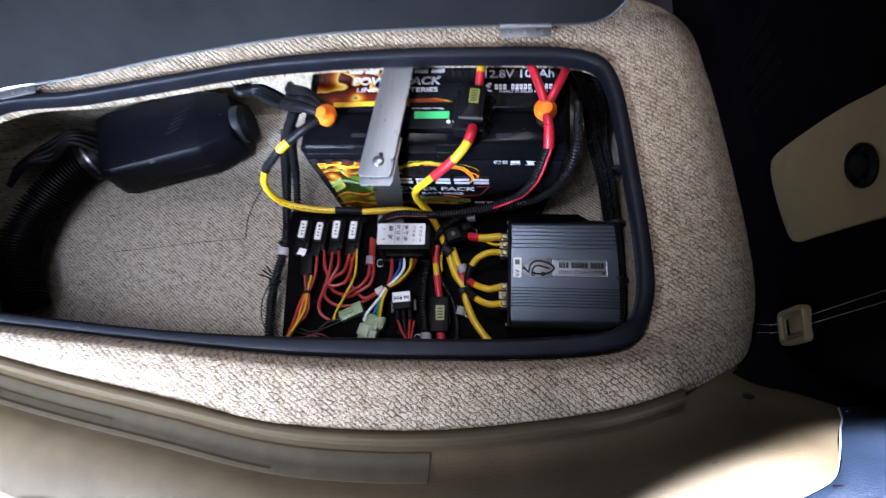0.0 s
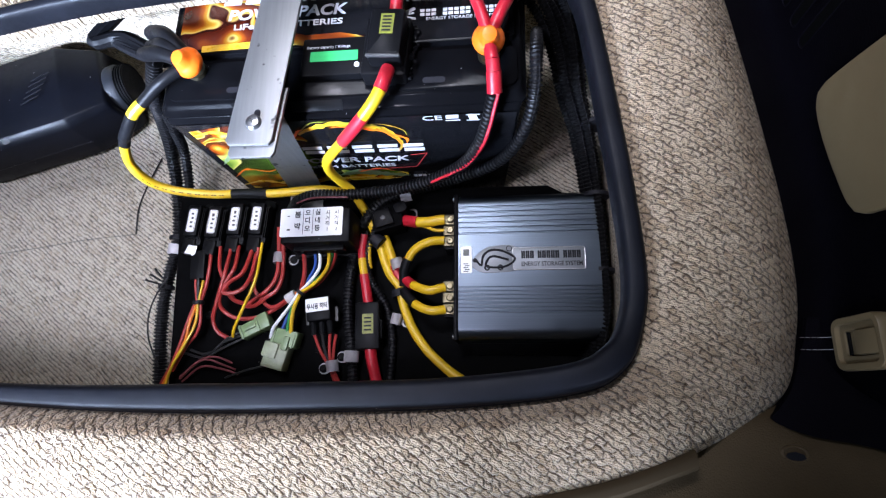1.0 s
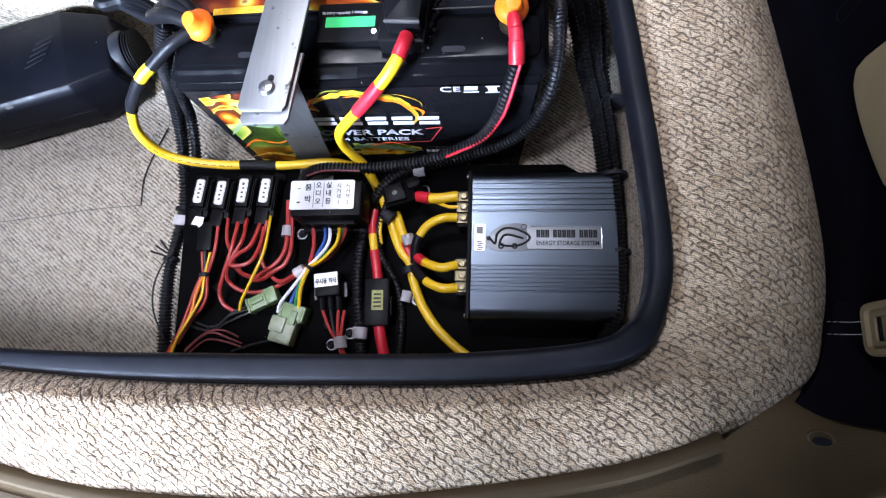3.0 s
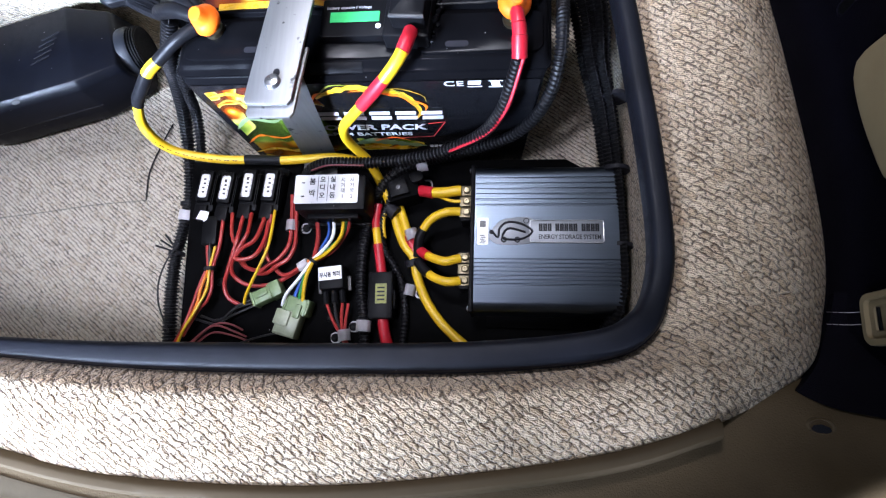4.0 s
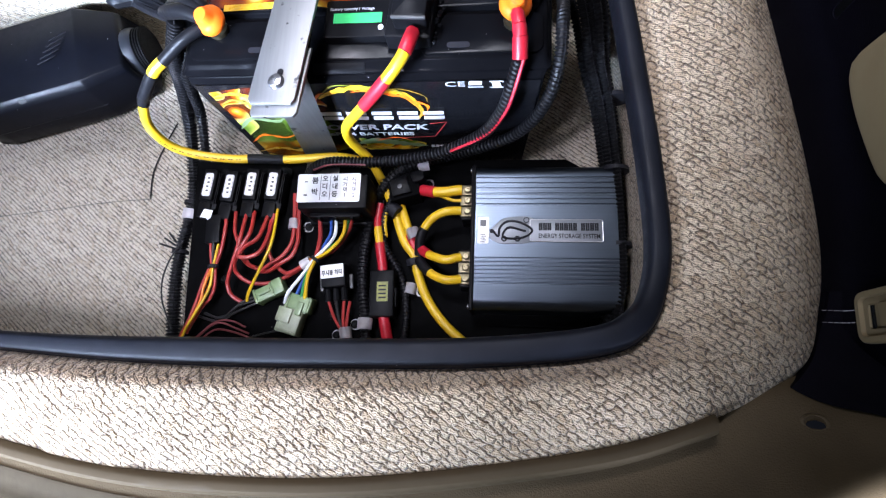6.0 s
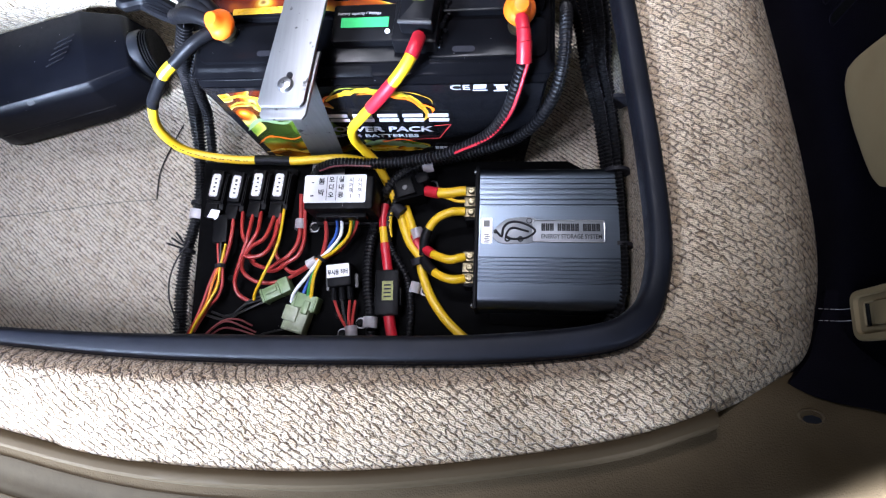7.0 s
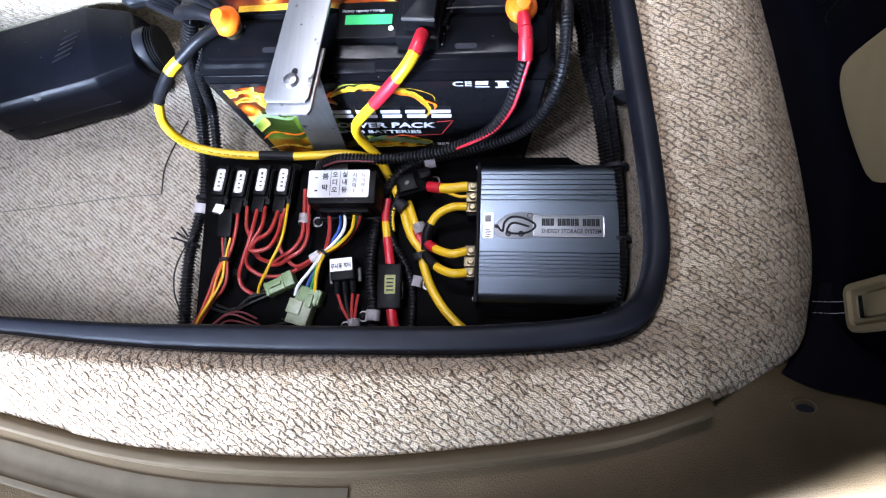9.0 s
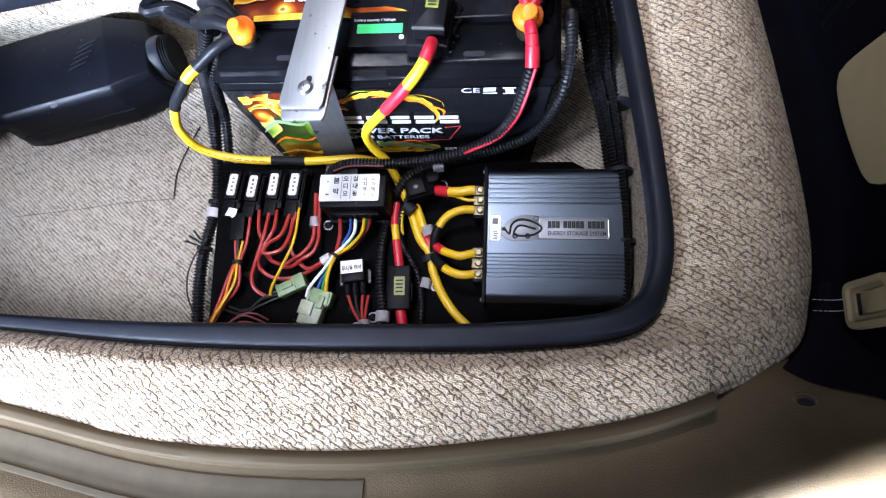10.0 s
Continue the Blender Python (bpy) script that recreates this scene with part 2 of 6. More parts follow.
# conduit black darkened again, for the shade along the bin's side wall
LOOM = paint("matt_shaded_loom", (0.0022, 0.0022, 0.0026), 0.65, 0, 0.2, 200, 900, 0.1, spec=0.08)
SLEEVE = paint("black_heat_shrink", (0.005, 0.005, 0.006), 0.42, 0, 0.25, 120, 700, 0.15, spec=0.11)
YELLOW = paint("yellow_cable", (0.58, 0.365, 0.010), 0.38, 0, 0.07, 80, 900, 0.08)
RED_SHRINK = paint("red_heat_shrink", (0.40, 0.010, 0.022), 0.38, 0, 0.12, 120, 700, 0.2)
RED = paint("red_wire", (0.30, 0.024, 0.021), 0.4, 0, 0.12, 90, 900, 0.05)
ORANGE_WIRE = paint("orange_wire", (0.62, 0.16, 0.01), 0.4, 0, 0.1, 90, 900, 0.05)
WHITE_WIRE = paint("white_wire", (0.72, 0.76, 0.82), 0.4, 0, 0.06, 90, 900, 0.05)
BLUE_WIRE = paint("blue_wire", (0.03, 0.09, 0.35), 0.4, 0, 0.1, 90, 900, 0.05)
GREEN_WIRE = paint("green_wire", (0.02, 0.20, 0.05), 0.4, 0, 0.1, 90, 900, 0.05)
GREY_WIRE = paint("grey_wire", (0.045, 0.045, 0.045), 0.45, 0, 0.1, 90, 900, 0.05)
DARK_WIRE = paint("dark_wire", (0.012, 0.012, 0.013), 0.4, 0, 0.2, 90, 900, 0.05, spec=0.4)
PINK_WIRE = paint("pink_wire", (0.15, 0.030, 0.034), 0.45, 0, 0.1, 90, 900, 0.05)
ORANGE_CAP = paint("orange_rubber", (0.85, 0.15, 0.008), 0.4, 0, 0.08, 90, 900, 0.1)
WHITE_LABEL = paint("white_label", (0.72, 0.72, 0.72), 0.35, 0, 0.04, 90, 900, 0.03)
WHITE_TAPE = paint("white_clamp_tape", (0.46, 0.44, 0.46), 0.5, 0, 0.12, 150, 700, 0.2)
INK = paint("black_ink", (0.008, 0.008, 0.011), 0.6, 0, 0.1, 90, 900, 0.0, spec=0.2)
WHITE_INK = paint("white_print", (0.46, 0.46, 0.48), 0.4, 0, 0.05, 90, 900, 0.0)
RED_INK = paint("red_print", (0.45, 0.03, 0.03), 0.4, 0, 0.05, 90, 900, 0.0)
GOLD_INK = paint("yellow_print", (0.58, 0.33, 0.02), 0.3, 0, 0.35, 70, 900, 0.0)
YELLOW_LABEL = paint("yellow_fuse_label", (0.17, 0.175, 0.02), 0.35, 0, 0.35, 200, 900, 0.0)
GREEN_CONN = paint("pale_green_nylon", (0.155, 0.225, 0.105), 0.36, 0, 0.15, 140, 900, 0.1)
GREEN_PALE = paint("milky_green_nylon", (0.25, 0.285, 0.19), 0.34, 0, 0.15, 140, 900, 0.1)
ALU = brushed_material("anodised_aluminium", (0.071, 0.085, 0.106), (4, 900, 900), 0.33)
BADGE = paint("printed_silver_badge", (0.15, 0.16, 0.175), 0.42, 0.3, 0.06, 60, 900, 0.05)
STEEL = brushed_material("brushed_strap", (0.25, 0.247, 0.245), (260, 14, 14), 0.55, dirt=0.75)
CHROME = paint("bright_screw", (0.32, 0.32, 0.325), 0.36, 1.0, 0.1, 200, 900, 0.0)
BRASS = paint("nickel_terminal", (0.16, 0.135, 0.085), 0.40, 1.0, 0.15, 200, 900, 0.0)
FLAME = flame_material("flame_print")
GROUND = paint("asphalt_ground", (0.05, 0.05, 0.052), 0.8, 0, 0.15, 3, 60, 0.3, 0.002)
LINER = paint("dark_headliner", (0.02, 0.02, 0.022), 0.9, 0, 0.15, 30, 500, 0.3)
lcd, _t, _b = tree("green_display")
_b.inputs["Base Color"].default_value = (0.03, 0.33, 0.10, 1)
_b.inputs["Roughness"].default_value = 0.25
_b.inputs["Emission Color"].default_value = (0.03, 0.55, 0.16, 1)
_b.inputs["Emission Strength"].default_value = 0.25
link(_t, ramp(_t, noise_tex(_t, coords(_t), 60), (0.3, (0.03, 0.30, 0.09)), (0.7, (0.04, 0.38, 0.12))), _b.inputs["Base Color"])


# ---- mesh helpers ----
def finish(name, bm, mat, sharp=35):
    me = bpy.data.meshes.new(name)
    bmesh.ops.recalc_face_normals(bm, faces=bm.faces)
    bm.to_mesh(me)
    bm.free()
    me.materials.append(mat)
    me.polygons.foreach_set("use_smooth", [True] * len(me.polygons))
    me.set_sharp_from_angle(angle=radians(sharp))
    return me


def part(name, bm, mat, parent, label="", sharp=35):
    """One mesh object under a thing or a part; the bmesh is in the thing's own space."""
    ob = new(name, finish(name, bm, mat, sharp))
    ob.parent = parent
    return tagged(ob, label)


def solid(name, bm, mat, label, category, group="", kind="", sharp=35, m=None):
    ob = new(name, finish(name, bm, mat, sharp))
    if m is not None:
        ob.matrix_basis = m
    return tagged(ob, label, category, group, kind)


def thing(name, m, label, category, group="", kind=""):
    ob = new(name)
    ob.empty_display_size = 0.02
    ob.matrix_basis = m
    return tagged(ob, label, category, group, kind)


def box(bm, c, s, bev=0.0, m=None, seg=2):
    g = bmesh.ops.create_cube(bm, size=1.0)
    vs = g["verts"]
    mat = Matrix.Translation(c) @ Matrix.Diagonal((*s, 1))
    bmesh.ops.transform(bm, matrix=mat, verts=vs)
    if bev > 0:
        es = list({e for v in vs for e in v.link_edges})
        r = bmesh.ops.bevel(bm, geom=es, offset=bev, segments=seg, profile=0.5, affect="EDGES")
        vs = list({v for f in r["faces"] for v in f.verts} | {v for v in vs if v.is_valid})
    if m is not None:
        bmesh.ops.transform(bm, matrix=m, verts=vs)
    return bm


def bm_box(c, s, bev=0.0, m=None, seg=2):
    return box(bmesh.new(), c, s, bev, m, seg)


def round_rect(w, h, r, n=5):
    pts = []
    for cx, cy, a0 in ((w / 2 - r, h / 2 - r, 0), (-w / 2 + r, h / 2 - r, 90), (-w / 2 + r, -h / 2 + r, 180), (w / 2 - r, -h / 2 + r, 270)):
        for i in range(n):
            a = radians(a0 + 90 * i / (n - 1))
            pts.append((cx + r * math.cos(a), cy + r * math.sin(a)))
    return pts


def prism(bm, outline, z0, z1, m=None, bev=0.0):
    vs = [bm.verts.new((x, y, z0)) for x, y in outline]
    f = bm.faces.new(vs)
    r = bmesh.ops.extrude_face_region(bm, geom=[f])
    up = [v for v in r["geom"] if isinstance(v, bmesh.types.BMVert)]
    bmesh.ops.translate(bm, vec=(0, 0, z1 - z0), verts=up)
    vs += up
    if bev > 0:
        top = [e for e in bm.edges if e.verts[0] in up and e.verts[1] in up]
        rb = bmesh.ops.bevel(bm, geom=top, offset=bev, segments=2, profile=0.5, affect="EDGES")
        vs = list({v for v in vs if v.is_valid} | {v for fc in rb["faces"] for v in fc.verts})
    if m is not None:
        bmesh.ops.transform(bm, matrix=m, verts=vs)
    return bm


def bm_prism(outline, z0, z1, m=None, bev=0.0):
    return prism(bmesh.new(), outline, z0, z1, m, bev)


def lathe(bm, profile, seg=20, m=None):
    rings = []
    for r, z in profile:
        if r < 1e-6:
            rings.append([bm.verts.new((0, 0, z))])
        else:
            rings.append([bm.verts.new((r * math.cos(2 * math.pi * i / seg), r * math.sin(2 * math.pi * i / seg), z)) for i in range(seg)])
    for a, b in zip(rings, rings[1:]):
        for i in range(seg):
            j = (i + 1) % seg
            if len(a) == 1 and len(b) > 1:
                bm.faces.new((a[0], b[i], b[j]))
            elif len(b) == 1 and len(a) > 1:
                bm.faces.new((a[i], a[j], b[0]))
            elif len(a) > 1:
                bm.faces.new((a[i], a[j], b[j], b[i]))
    if m is not None:
        bmesh.ops.transform(bm, matrix=m, verts=[v for g in rings for v in g])
    return bm


def bm_lathe(profile, seg=20, m=None):
    return lathe(bmesh.new(), profile, seg, m)


def spline(pts, step, closed=False):
    """Catmull-Rom through the points, sampled about every step metres."""
    P = [Vector(p) for p in pts]
    n = len(P)
    out = []
    for i in range(n if closed else n - 1):
        if closed:
            a, b, c, d = P[i - 1], P[i], P[(i + 1) % n], P[(i + 2) % n]
        else:
            b, c = P[i], P[i + 1]
            a = P[i - 1] if i > 0 else b * 2 - c
            d = P[i + 2] if i + 2 < n else c * 2 - b
        k = max(2, int((c - b).length / step))
        for j in range(k):
            t = j / k
            out.append(0.5 * (2 * b + (c - a) * t + (2 * a - 5 * b + 4 * c - d) * t * t + (3 * b - a - 3 * c + d) * t ** 3))
    if not closed:
        out.append(P[-1])
    return out


def resample(path, step):
    out, acc = [path[0]], 0.0
    for a, b in zip(path, path[1:]):
        seg = (b - a).length
        while acc + seg >= step:
            u = (step - acc) / seg
            a = a + (b - a) * u
            out.append(a)
            seg = (b - a).length
            acc = 0.0
        acc += seg
    return out


def tube(bm, path, radius, seg=10, caps=True):
    """Sweep a circle along sampled points; radius may be a function of the sample's number."""
    rings, up = [], None
    n = len(path)
    for i, p in enumerate(path):
        d = (path[min(i + 1, n - 1)] - path[max(i - 1, 0)])
        if d.length < 1e-9:
            continue
        d.normalize()
        if up is None:
            up = d.orthogonal().normalized()
        up = (up - d * up.dot(d)).normalized()
        side = d.cross(up)
        r = radius(i) if callable(radius) else radius
        rings.append([bm.verts.new(p + (up * math.cos(2 * math.pi * k / seg) + side * math.sin(2 * math.pi * k / seg)) * r) for k in range(seg)])
    for a, b in zip(rings, rings[1:]):
        for k in range(seg):
            j = (k + 1) % seg
            bm.faces.new((a[k], a[j], b[j], b[k]))
    if caps:
        bm.faces.new(rings[0])
        bm.faces.new(rings[-1][::-1])
    return bm


def bm_tube(pts, r, step=0.004, seg=10):
    return tube(bmesh.new(), spline(pts, step), r, seg)


def bm_conduit(pts, r, pitch=0.0042, seg=12):
    """Corrugated split tubing."""
    path = resample(spline(pts, 0.0008), pitch / 4)
    k = (0.74, 1.0, 1.0, 0.74)
    return tube(bmesh.new(), path, lambda i: r * k[i % 4], seg)


def away(pts, o):
    return [tuple(Vector(p) - Vector(o)) for p in pts]


def text_bm(s, size, m, depth=0.0002, bold=0.0, width=None):
    """Lettering in the built-in font as a thin solid, centred on the pose m."""
    cu = bpy.data.curves.new("lettering", "FONT")
    cu.body, cu.size, cu.align_x, cu.align_y = s, size, "CENTER", "CENTER"
    cu.extrude, cu.offset, cu.resolution_u = depth, bold, 3
    ob = bpy.data.objects.new("lettering", cu)
    scene.collection.objects.link(ob)
    bpy.context.view_layer.update()
    me = bpy.data.meshes.new_from_object(ob)
    bpy.data.objects.remove(ob)
    bpy.data.curves.remove(cu)
    bm = bmesh.new()
    bm.from_mesh(me)
    bpy.data.meshes.remove(me)
    if width and bm.verts:
        xs = [v.co.x for v in bm.verts]
        k = width / (max(xs) - min(xs))
        bmesh.ops.scale(bm, vec=(k, 1, 1), verts=bm.verts)
    bmesh.ops.transform(bm, matrix=m, verts=bm.verts)
    return bm


def quad_bar(bm, x, y, w, h, m, skew=0.0, z=0.0003):
    pts = [(x - skew * h / 2, y - h / 2), (x + w - skew * h / 2, y - h / 2), (x + w + skew * h / 2, y + h / 2), (x + skew * h / 2, y + h / 2)]
    return prism(bm, pts, 0, z, m)


def word_bars(bm, cells, x, y, w, h, m, skew=0.0):
    """A product name as plain bars, one pair a letter; spaces stay free."""
    lw = w / len(cells)
    for i, c in enumerate(cells):
        if c == " ":
            continue
        quad_bar(bm, x + i * lw, y + h * 0.29, lw * 0.8, h * 0.42, m, skew)
        quad_bar(bm, x + i * lw, y - h * 0.29, lw * 0.8, h * 0.42, m, skew)
    return bm


# ---- the vehicle's load floor ----
# paired outlines in plan, run round the opening: the seal line and the carpet's outer edge
SEAL = [(0.238, 0.02), (0.245, -0.04), (0.2515, -0.10), (0.2555, -0.165), (0.250, -0.202), (0.236, -0.229), (0.205, -0.246), (0.125, -0.257), (0.03, -0.262),
        (-0.06, -0.265), (-0.147, -0.265), (-0.25, -0.261), (-0.40, -0.253), (-0.52, -0.243), (-0.66, -0.21), (-0.73, -0.12), (-0.70, -0.01), (-0.60, 0.053),
        (-0.48, 0.067), (-0.352, 0.089), (-0.198, 0.115), (-0.046, 0.124), (0.10, 0.1235), (0.175, 0.119), (0.213, 0.103), (0.230, 0.068)]
EDGE = [(0.349, 0.02), (0.357, -0.05), (0.3625, -0.11), (0.364, -0.165), (0.358, -0.205), (0.340, -0.245), (0.290, -0.274), (0.20, -0.3045), (0.06, -0.330),
        (-0.05, -0.3375), (-0.14, -0.3345), (-0.25, -0.3185), (-0.39, -0.298), (-0.53, -0.273), (-0.75, -0.235), (-0.88, -0.14), (-0.86, 0.03), (-0.70, 0.19),
        (-0.53, 0.20), (-0.38, 0.205), (-0.20, 0.21), (-0.04, 0.21), (0.12, 0.205), (0.25, 0.195), (0.316, 0.172), (0.337, 0.10)]


def smooth01(a, b, x):
    t = min(1, max(0, (x - a) / (b - a)))
    return t * t * (3 - 2 * t)


def paired(k=16):
    """Both outlines, sampled alike."""
    out = []
    for pts in (SEAL, EDGE):
        P = [Vector((x, y, 0)) for x, y in pts]
        n = len(P)
        loop = []
        for i in range(n):
            a, b, c, d = P[i - 1], P[i], P[(i + 1) % n], P[(i + 2) % n]
            for j in range(k):
                t = j / k
                loop.append(0.5 * (2 * b + (c - a) * t + (2 * a - 5 * b + 4 * c - d) * t * t + (3 * b - a - 3 * c + d) * t ** 3))
        out.append(loop)
    # a tab of carpet that laps over the lip
    for p in out[1]:
        if p.y < 0:
            p.y -= 0.0035 * smooth01(-0.178, -0.170, p.x) * smooth01(-0.108, -0.114, p.x)
    return out


LOOP_IN, LOOP_OUT = paired()
NL = len(LOOP_IN)


def rim_height(p, w):
    """The padded surround: it swells higher along the tailgate side and rolls down at its edges."""
    front = smooth01(-0.19, -0.29, p.y)
    right = smooth01(0.25, 0.33, p.x)
    z0 = 0.262 + 0.006 * front
    peak = 0.272 + 0.022 * front
    end = 0.262 + 0.016 * front - 0.022 * right
    # along the tailgate side the crest lies close to the seal
    crest = 0.5 - 0.31 * front
    if w < crest:
        return z0 + (peak - z0) * math.sin(w / crest * math.pi / 2)
    u = (w - crest) / (1 - crest)
    return peak + (end - peak) * (u ** 2.2)


def surround():
    bm = bmesh.new()
    W = [0, 0.06, 0.13, 0.2, 0.28, 0.36, 0.44, 0.52, 0.6, 0.68, 0.76, 0.84, 0.91, 0.96, 1.0]
    rows = []
    under = []
    for a, b in zip(LOOP_IN, LOOP_OUT):
        row = []
        for w in W:
            p = a.lerp(b, w)
            wob = 0.0015 * noise.noise(Vector((p.x * 18, p.y * 18, 0.3)))
            row.append(bm.verts.new((p.x, p.y, rim_height(p, w) + wob * (1 - abs(2 * w - 1)))))
        e = rim_height(b, 1.0)
        d = (b - a).normalized()
        q = b + d * 0.002
        row.append(bm.verts.new((q.x, q.y, e - 0.008)))
        row.append(bm.verts.new((q.x, q.y, e - 0.03)))
        row.append(bm.verts.new((a.x, a.y, 0.226)))
        rows.append(row)
    for i in range(NL):
        a, b = rows[i], rows[(i + 1) % NL]
        for k in range(len(a)):
            l = (k + 1) % len(a)
            bm.faces.new((a[k], a[l], b[l], b[k]))
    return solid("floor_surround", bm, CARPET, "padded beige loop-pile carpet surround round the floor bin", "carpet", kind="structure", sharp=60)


surround()


def ring_sweep(profile, base_z):
    """Sweep a closed profile of (inward, up) along the seal line."""
    bm = bmesh.new()
    rows = []
    for i in range(NL):
        t = (LOOP_IN[(i + 1) % NL] - LOOP_IN[i - 1]).normalized()
        inw = Vector((t.y, -t.x, 0))
        if inw.dot(LOOP_IN[i] - LOOP_OUT[i]) < 0:
            inw = -inw
        p = LOOP_IN[i]
        # the bulb is pressed flat and wide along the tailgate side, narrower towards the far end
        k = 1 + 0.24 * smooth01(-0.20, -0.24, p.y) * smooth01(-0.20, -0.05, p.x) - 0.22 * smooth01(-0.15, -0.30, p.x)
        rows.append([bm.verts.new((p.x + inw.x * o * k, p.y + inw.y * o * k, base_z + u + 0.011 * smooth01(-0.19, -0.25, p.y))) for o, u in profile])
    m = len(profile)
    for i in range(NL):
        a, b = rows[i], rows[(i + 1) % NL]
        for k in range(m):
            l = (k + 1) % m
            bm.faces.new((a[k], a[l], b[l], b[k]))
    return bm


seal = thing("edge_seal", pose(-0.1, -0.26, 0.25), "black rubber edge seal round the carpeted floor opening", "seal", kind="structure")
_prof = [(0.0082 + 0.0080 * math.copysign(abs(math.cos(a)) ** 0.55, math.cos(a)), 0.003 + 0.0125 * math.copysign(abs(math.sin(a)) ** 0.60, math.sin(a)))
         for a in [2 * math.pi * i / 28 for i in range(28)]]
_bm = ring_sweep(_prof, 0.2565)
bmesh.ops.translate(_bm, vec=(0.1, 0.26, -0.25), verts=_bm.verts)
part("bulb", _bm, RUBBER, seal)
_bm = ring_sweep([(0.006, 0.0), (0.0005, 0.0005), (-0.0005, 0.002), (0.0005, 0.0035), (0.006, 0.004)], 0.262)
bmesh.ops.translate(_bm, vec=(0.1, 0.26, -0.25), verts=_bm.verts)
part("flange", _bm, RUBBER, seal)

# bin: lining walls and floor
BIN = [(0.271, 0.04), (0.272, -0.16), (0.262, -0.23), (0.21, -0.268), (0.0, -0.279), (-0.25, -0.276), (-0.50, -0.262), (-0.70, -0.22), (-0.77, -0.11),
       (-0.73, 0.06), (-0.55, 0.18), (-0.25, 0.225), (0.05, 0.235), (0.21, 0.23), (0.262, 0.18)]
_loop = spline([(x, y, 0) for x, y in BIN], 0.02, True)


def bin_wall():
    bm = bmesh.new()
    rows = []
    c = Vector((-0.2, -0.02, 0))
    for p in _loop:
        inw = (c - p).normalized()
        row = []
        for z, o in ((0.2265, 0.0), (0.20, 0.0), (0.12, 0.001), (0.05, 0.003), (0.02, 0.006), (0.008, 0.012), (0.0, 0.024)):
            row.append(bm.verts.new((p.x + inw.x * o, p.y + inw.y * o, z)))
        for z, o in ((-0.012, 0.024), (-0.012, -0.012), (0.2265, -0.012)):
            row.append(bm.verts.new((p.x + inw.x * o, p.y + inw.y * o, z)))
        rows.append(row)
    n = len(rows)
    for i in range(n):
        a, b = rows[i], rows[(i + 1) % n]
        for k in range(len(a)):
            l = (k + 1) % len(a)
            bm.faces.new((a[k], a[l], b[l], b[k]))
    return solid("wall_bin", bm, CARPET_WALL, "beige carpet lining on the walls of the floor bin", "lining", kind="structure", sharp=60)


bin_wall()
_bm = bmesh.new()
_c = Vector((-0.2, -0.02, 0))
prism(_bm, [((p + (_c - p).normalized() * 0.02).x, (p + (_c - p).normalized() * 0.02).y) for p in _loop], -0.016, 0.001)
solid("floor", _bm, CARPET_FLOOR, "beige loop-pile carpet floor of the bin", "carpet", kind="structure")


# cream tailgate sill, following the carpet's edge
SILL = [(-1.02, -0.18), (-0.88, -0.205), (-0.75, -0.235), (-0.53, -0.273), (-0.39, -0.298), (-0.25, -0.3185), (-0.14, -0.3345), (-0.05, -0.3375), (0.06, -0.330), (0.20, -0.3045),
        (0.272, -0.280)]
SILL_RIGHT = [(0.287, -0.2745), (0.312, -0.2655), (0.330, -0.262), (0.350, -0.268), (0.38, -0.2725), (0.42, -0.2835), (0.50, -0.298)]


def sill_mesh(path, profile):
    bm = bmesh.new()
    rows = []
    n = len(path)
    loop = list(profile) + [(d, z - 0.003) for d, z in reversed(profile)]
    for i, p in enumerate(path):
        rows.append([bm.verts.new((p.x, p.y - d, z)) for d, z in loop])
    m = len(loop)
    for a, b in zip(rows, rows[1:]):
        for k in range(m):
            bm.faces.new((a[k], a[(k + 1) % m], b[(k + 1) % m], b[k]))
    bm.faces.new(rows[0])
    bm.faces.new(rows[-1][::-1])
    return bm


_left = spline([(x, y, 0) for x, y in SILL], 0.012)
_lip = [(-0.012, 0.245), (-0.004, 0.270), (-0.0015, 0.2795), (0.0005, 0.2825), (0.003, 0.2836), (0.0065, 0.2836), (0.0085, 0.2822), (0.0098, 0.2790), (0.0120, 0.270), (0.0160, 0.257)]
_bm = sill_mesh(_left, _lip)
solid("trim_sill_lip", _bm, SHADED_LIP, "cream plastic lip along the carpet edge of the tailgate sill", "trim", kind="structure")
_flat = [(-0.014, 0.246), (0.0, 0.2625), (0.012, 0.2645), (0.027, 0.2655), (0.036, 0.2675), (0.045, 0.2720), (0.054, 0.2765), (0.064, 0.2795), (0.078, 0.2802), (0.10, 0.2775), (0.125, 0.269), (0.145, 0.256), (0.17, 0.234), (0.20, 0.198), (0.23, 0.15), (0.245, 0.06), (0.25, -0.15)]
_all = spline([(x, y, 0) for x, y in SILL + SILL_RIGHT], 0.012)
_bm = sill_mesh(_all, _flat)
solid("trim_sill", _bm, SHADED_CREAM, "cream grained plastic tailgate sill beside the carpet", "sill", kind="structure", sharp=50)
# raised scuff strip on the sill
_bm = sill_mesh([p for p in _left if -0.9 < p.x < 0.045], [(0.0200, 0.2660), (0.022, 0.2667), (0.028, 0.2671), (0.036, 0.2690), (0.0455, 0.2738), (0.047, 0.2738)])
for _d, _z, _x in ((0.0330, 0.2682, -0.30), (0.0420, 0.2720, -0.12)):
    _gm = sill_mesh([p for p in _left if -0.9 < p.x < _x], [(_d, _z + 0.0004), (_d + 0.0003, _z + 0.0008), (_d + 0.0010, _z + 0.0010)])
    solid("trim_scuff_line", _gm, SHADED_LIP, "fine raised line along the scuff plate", "trim", kind="structure")
solid("scuff_plate", _bm, SHADED_PLATE, "thin satin cream scuff plate on the tailgate sill", "scuff plate")


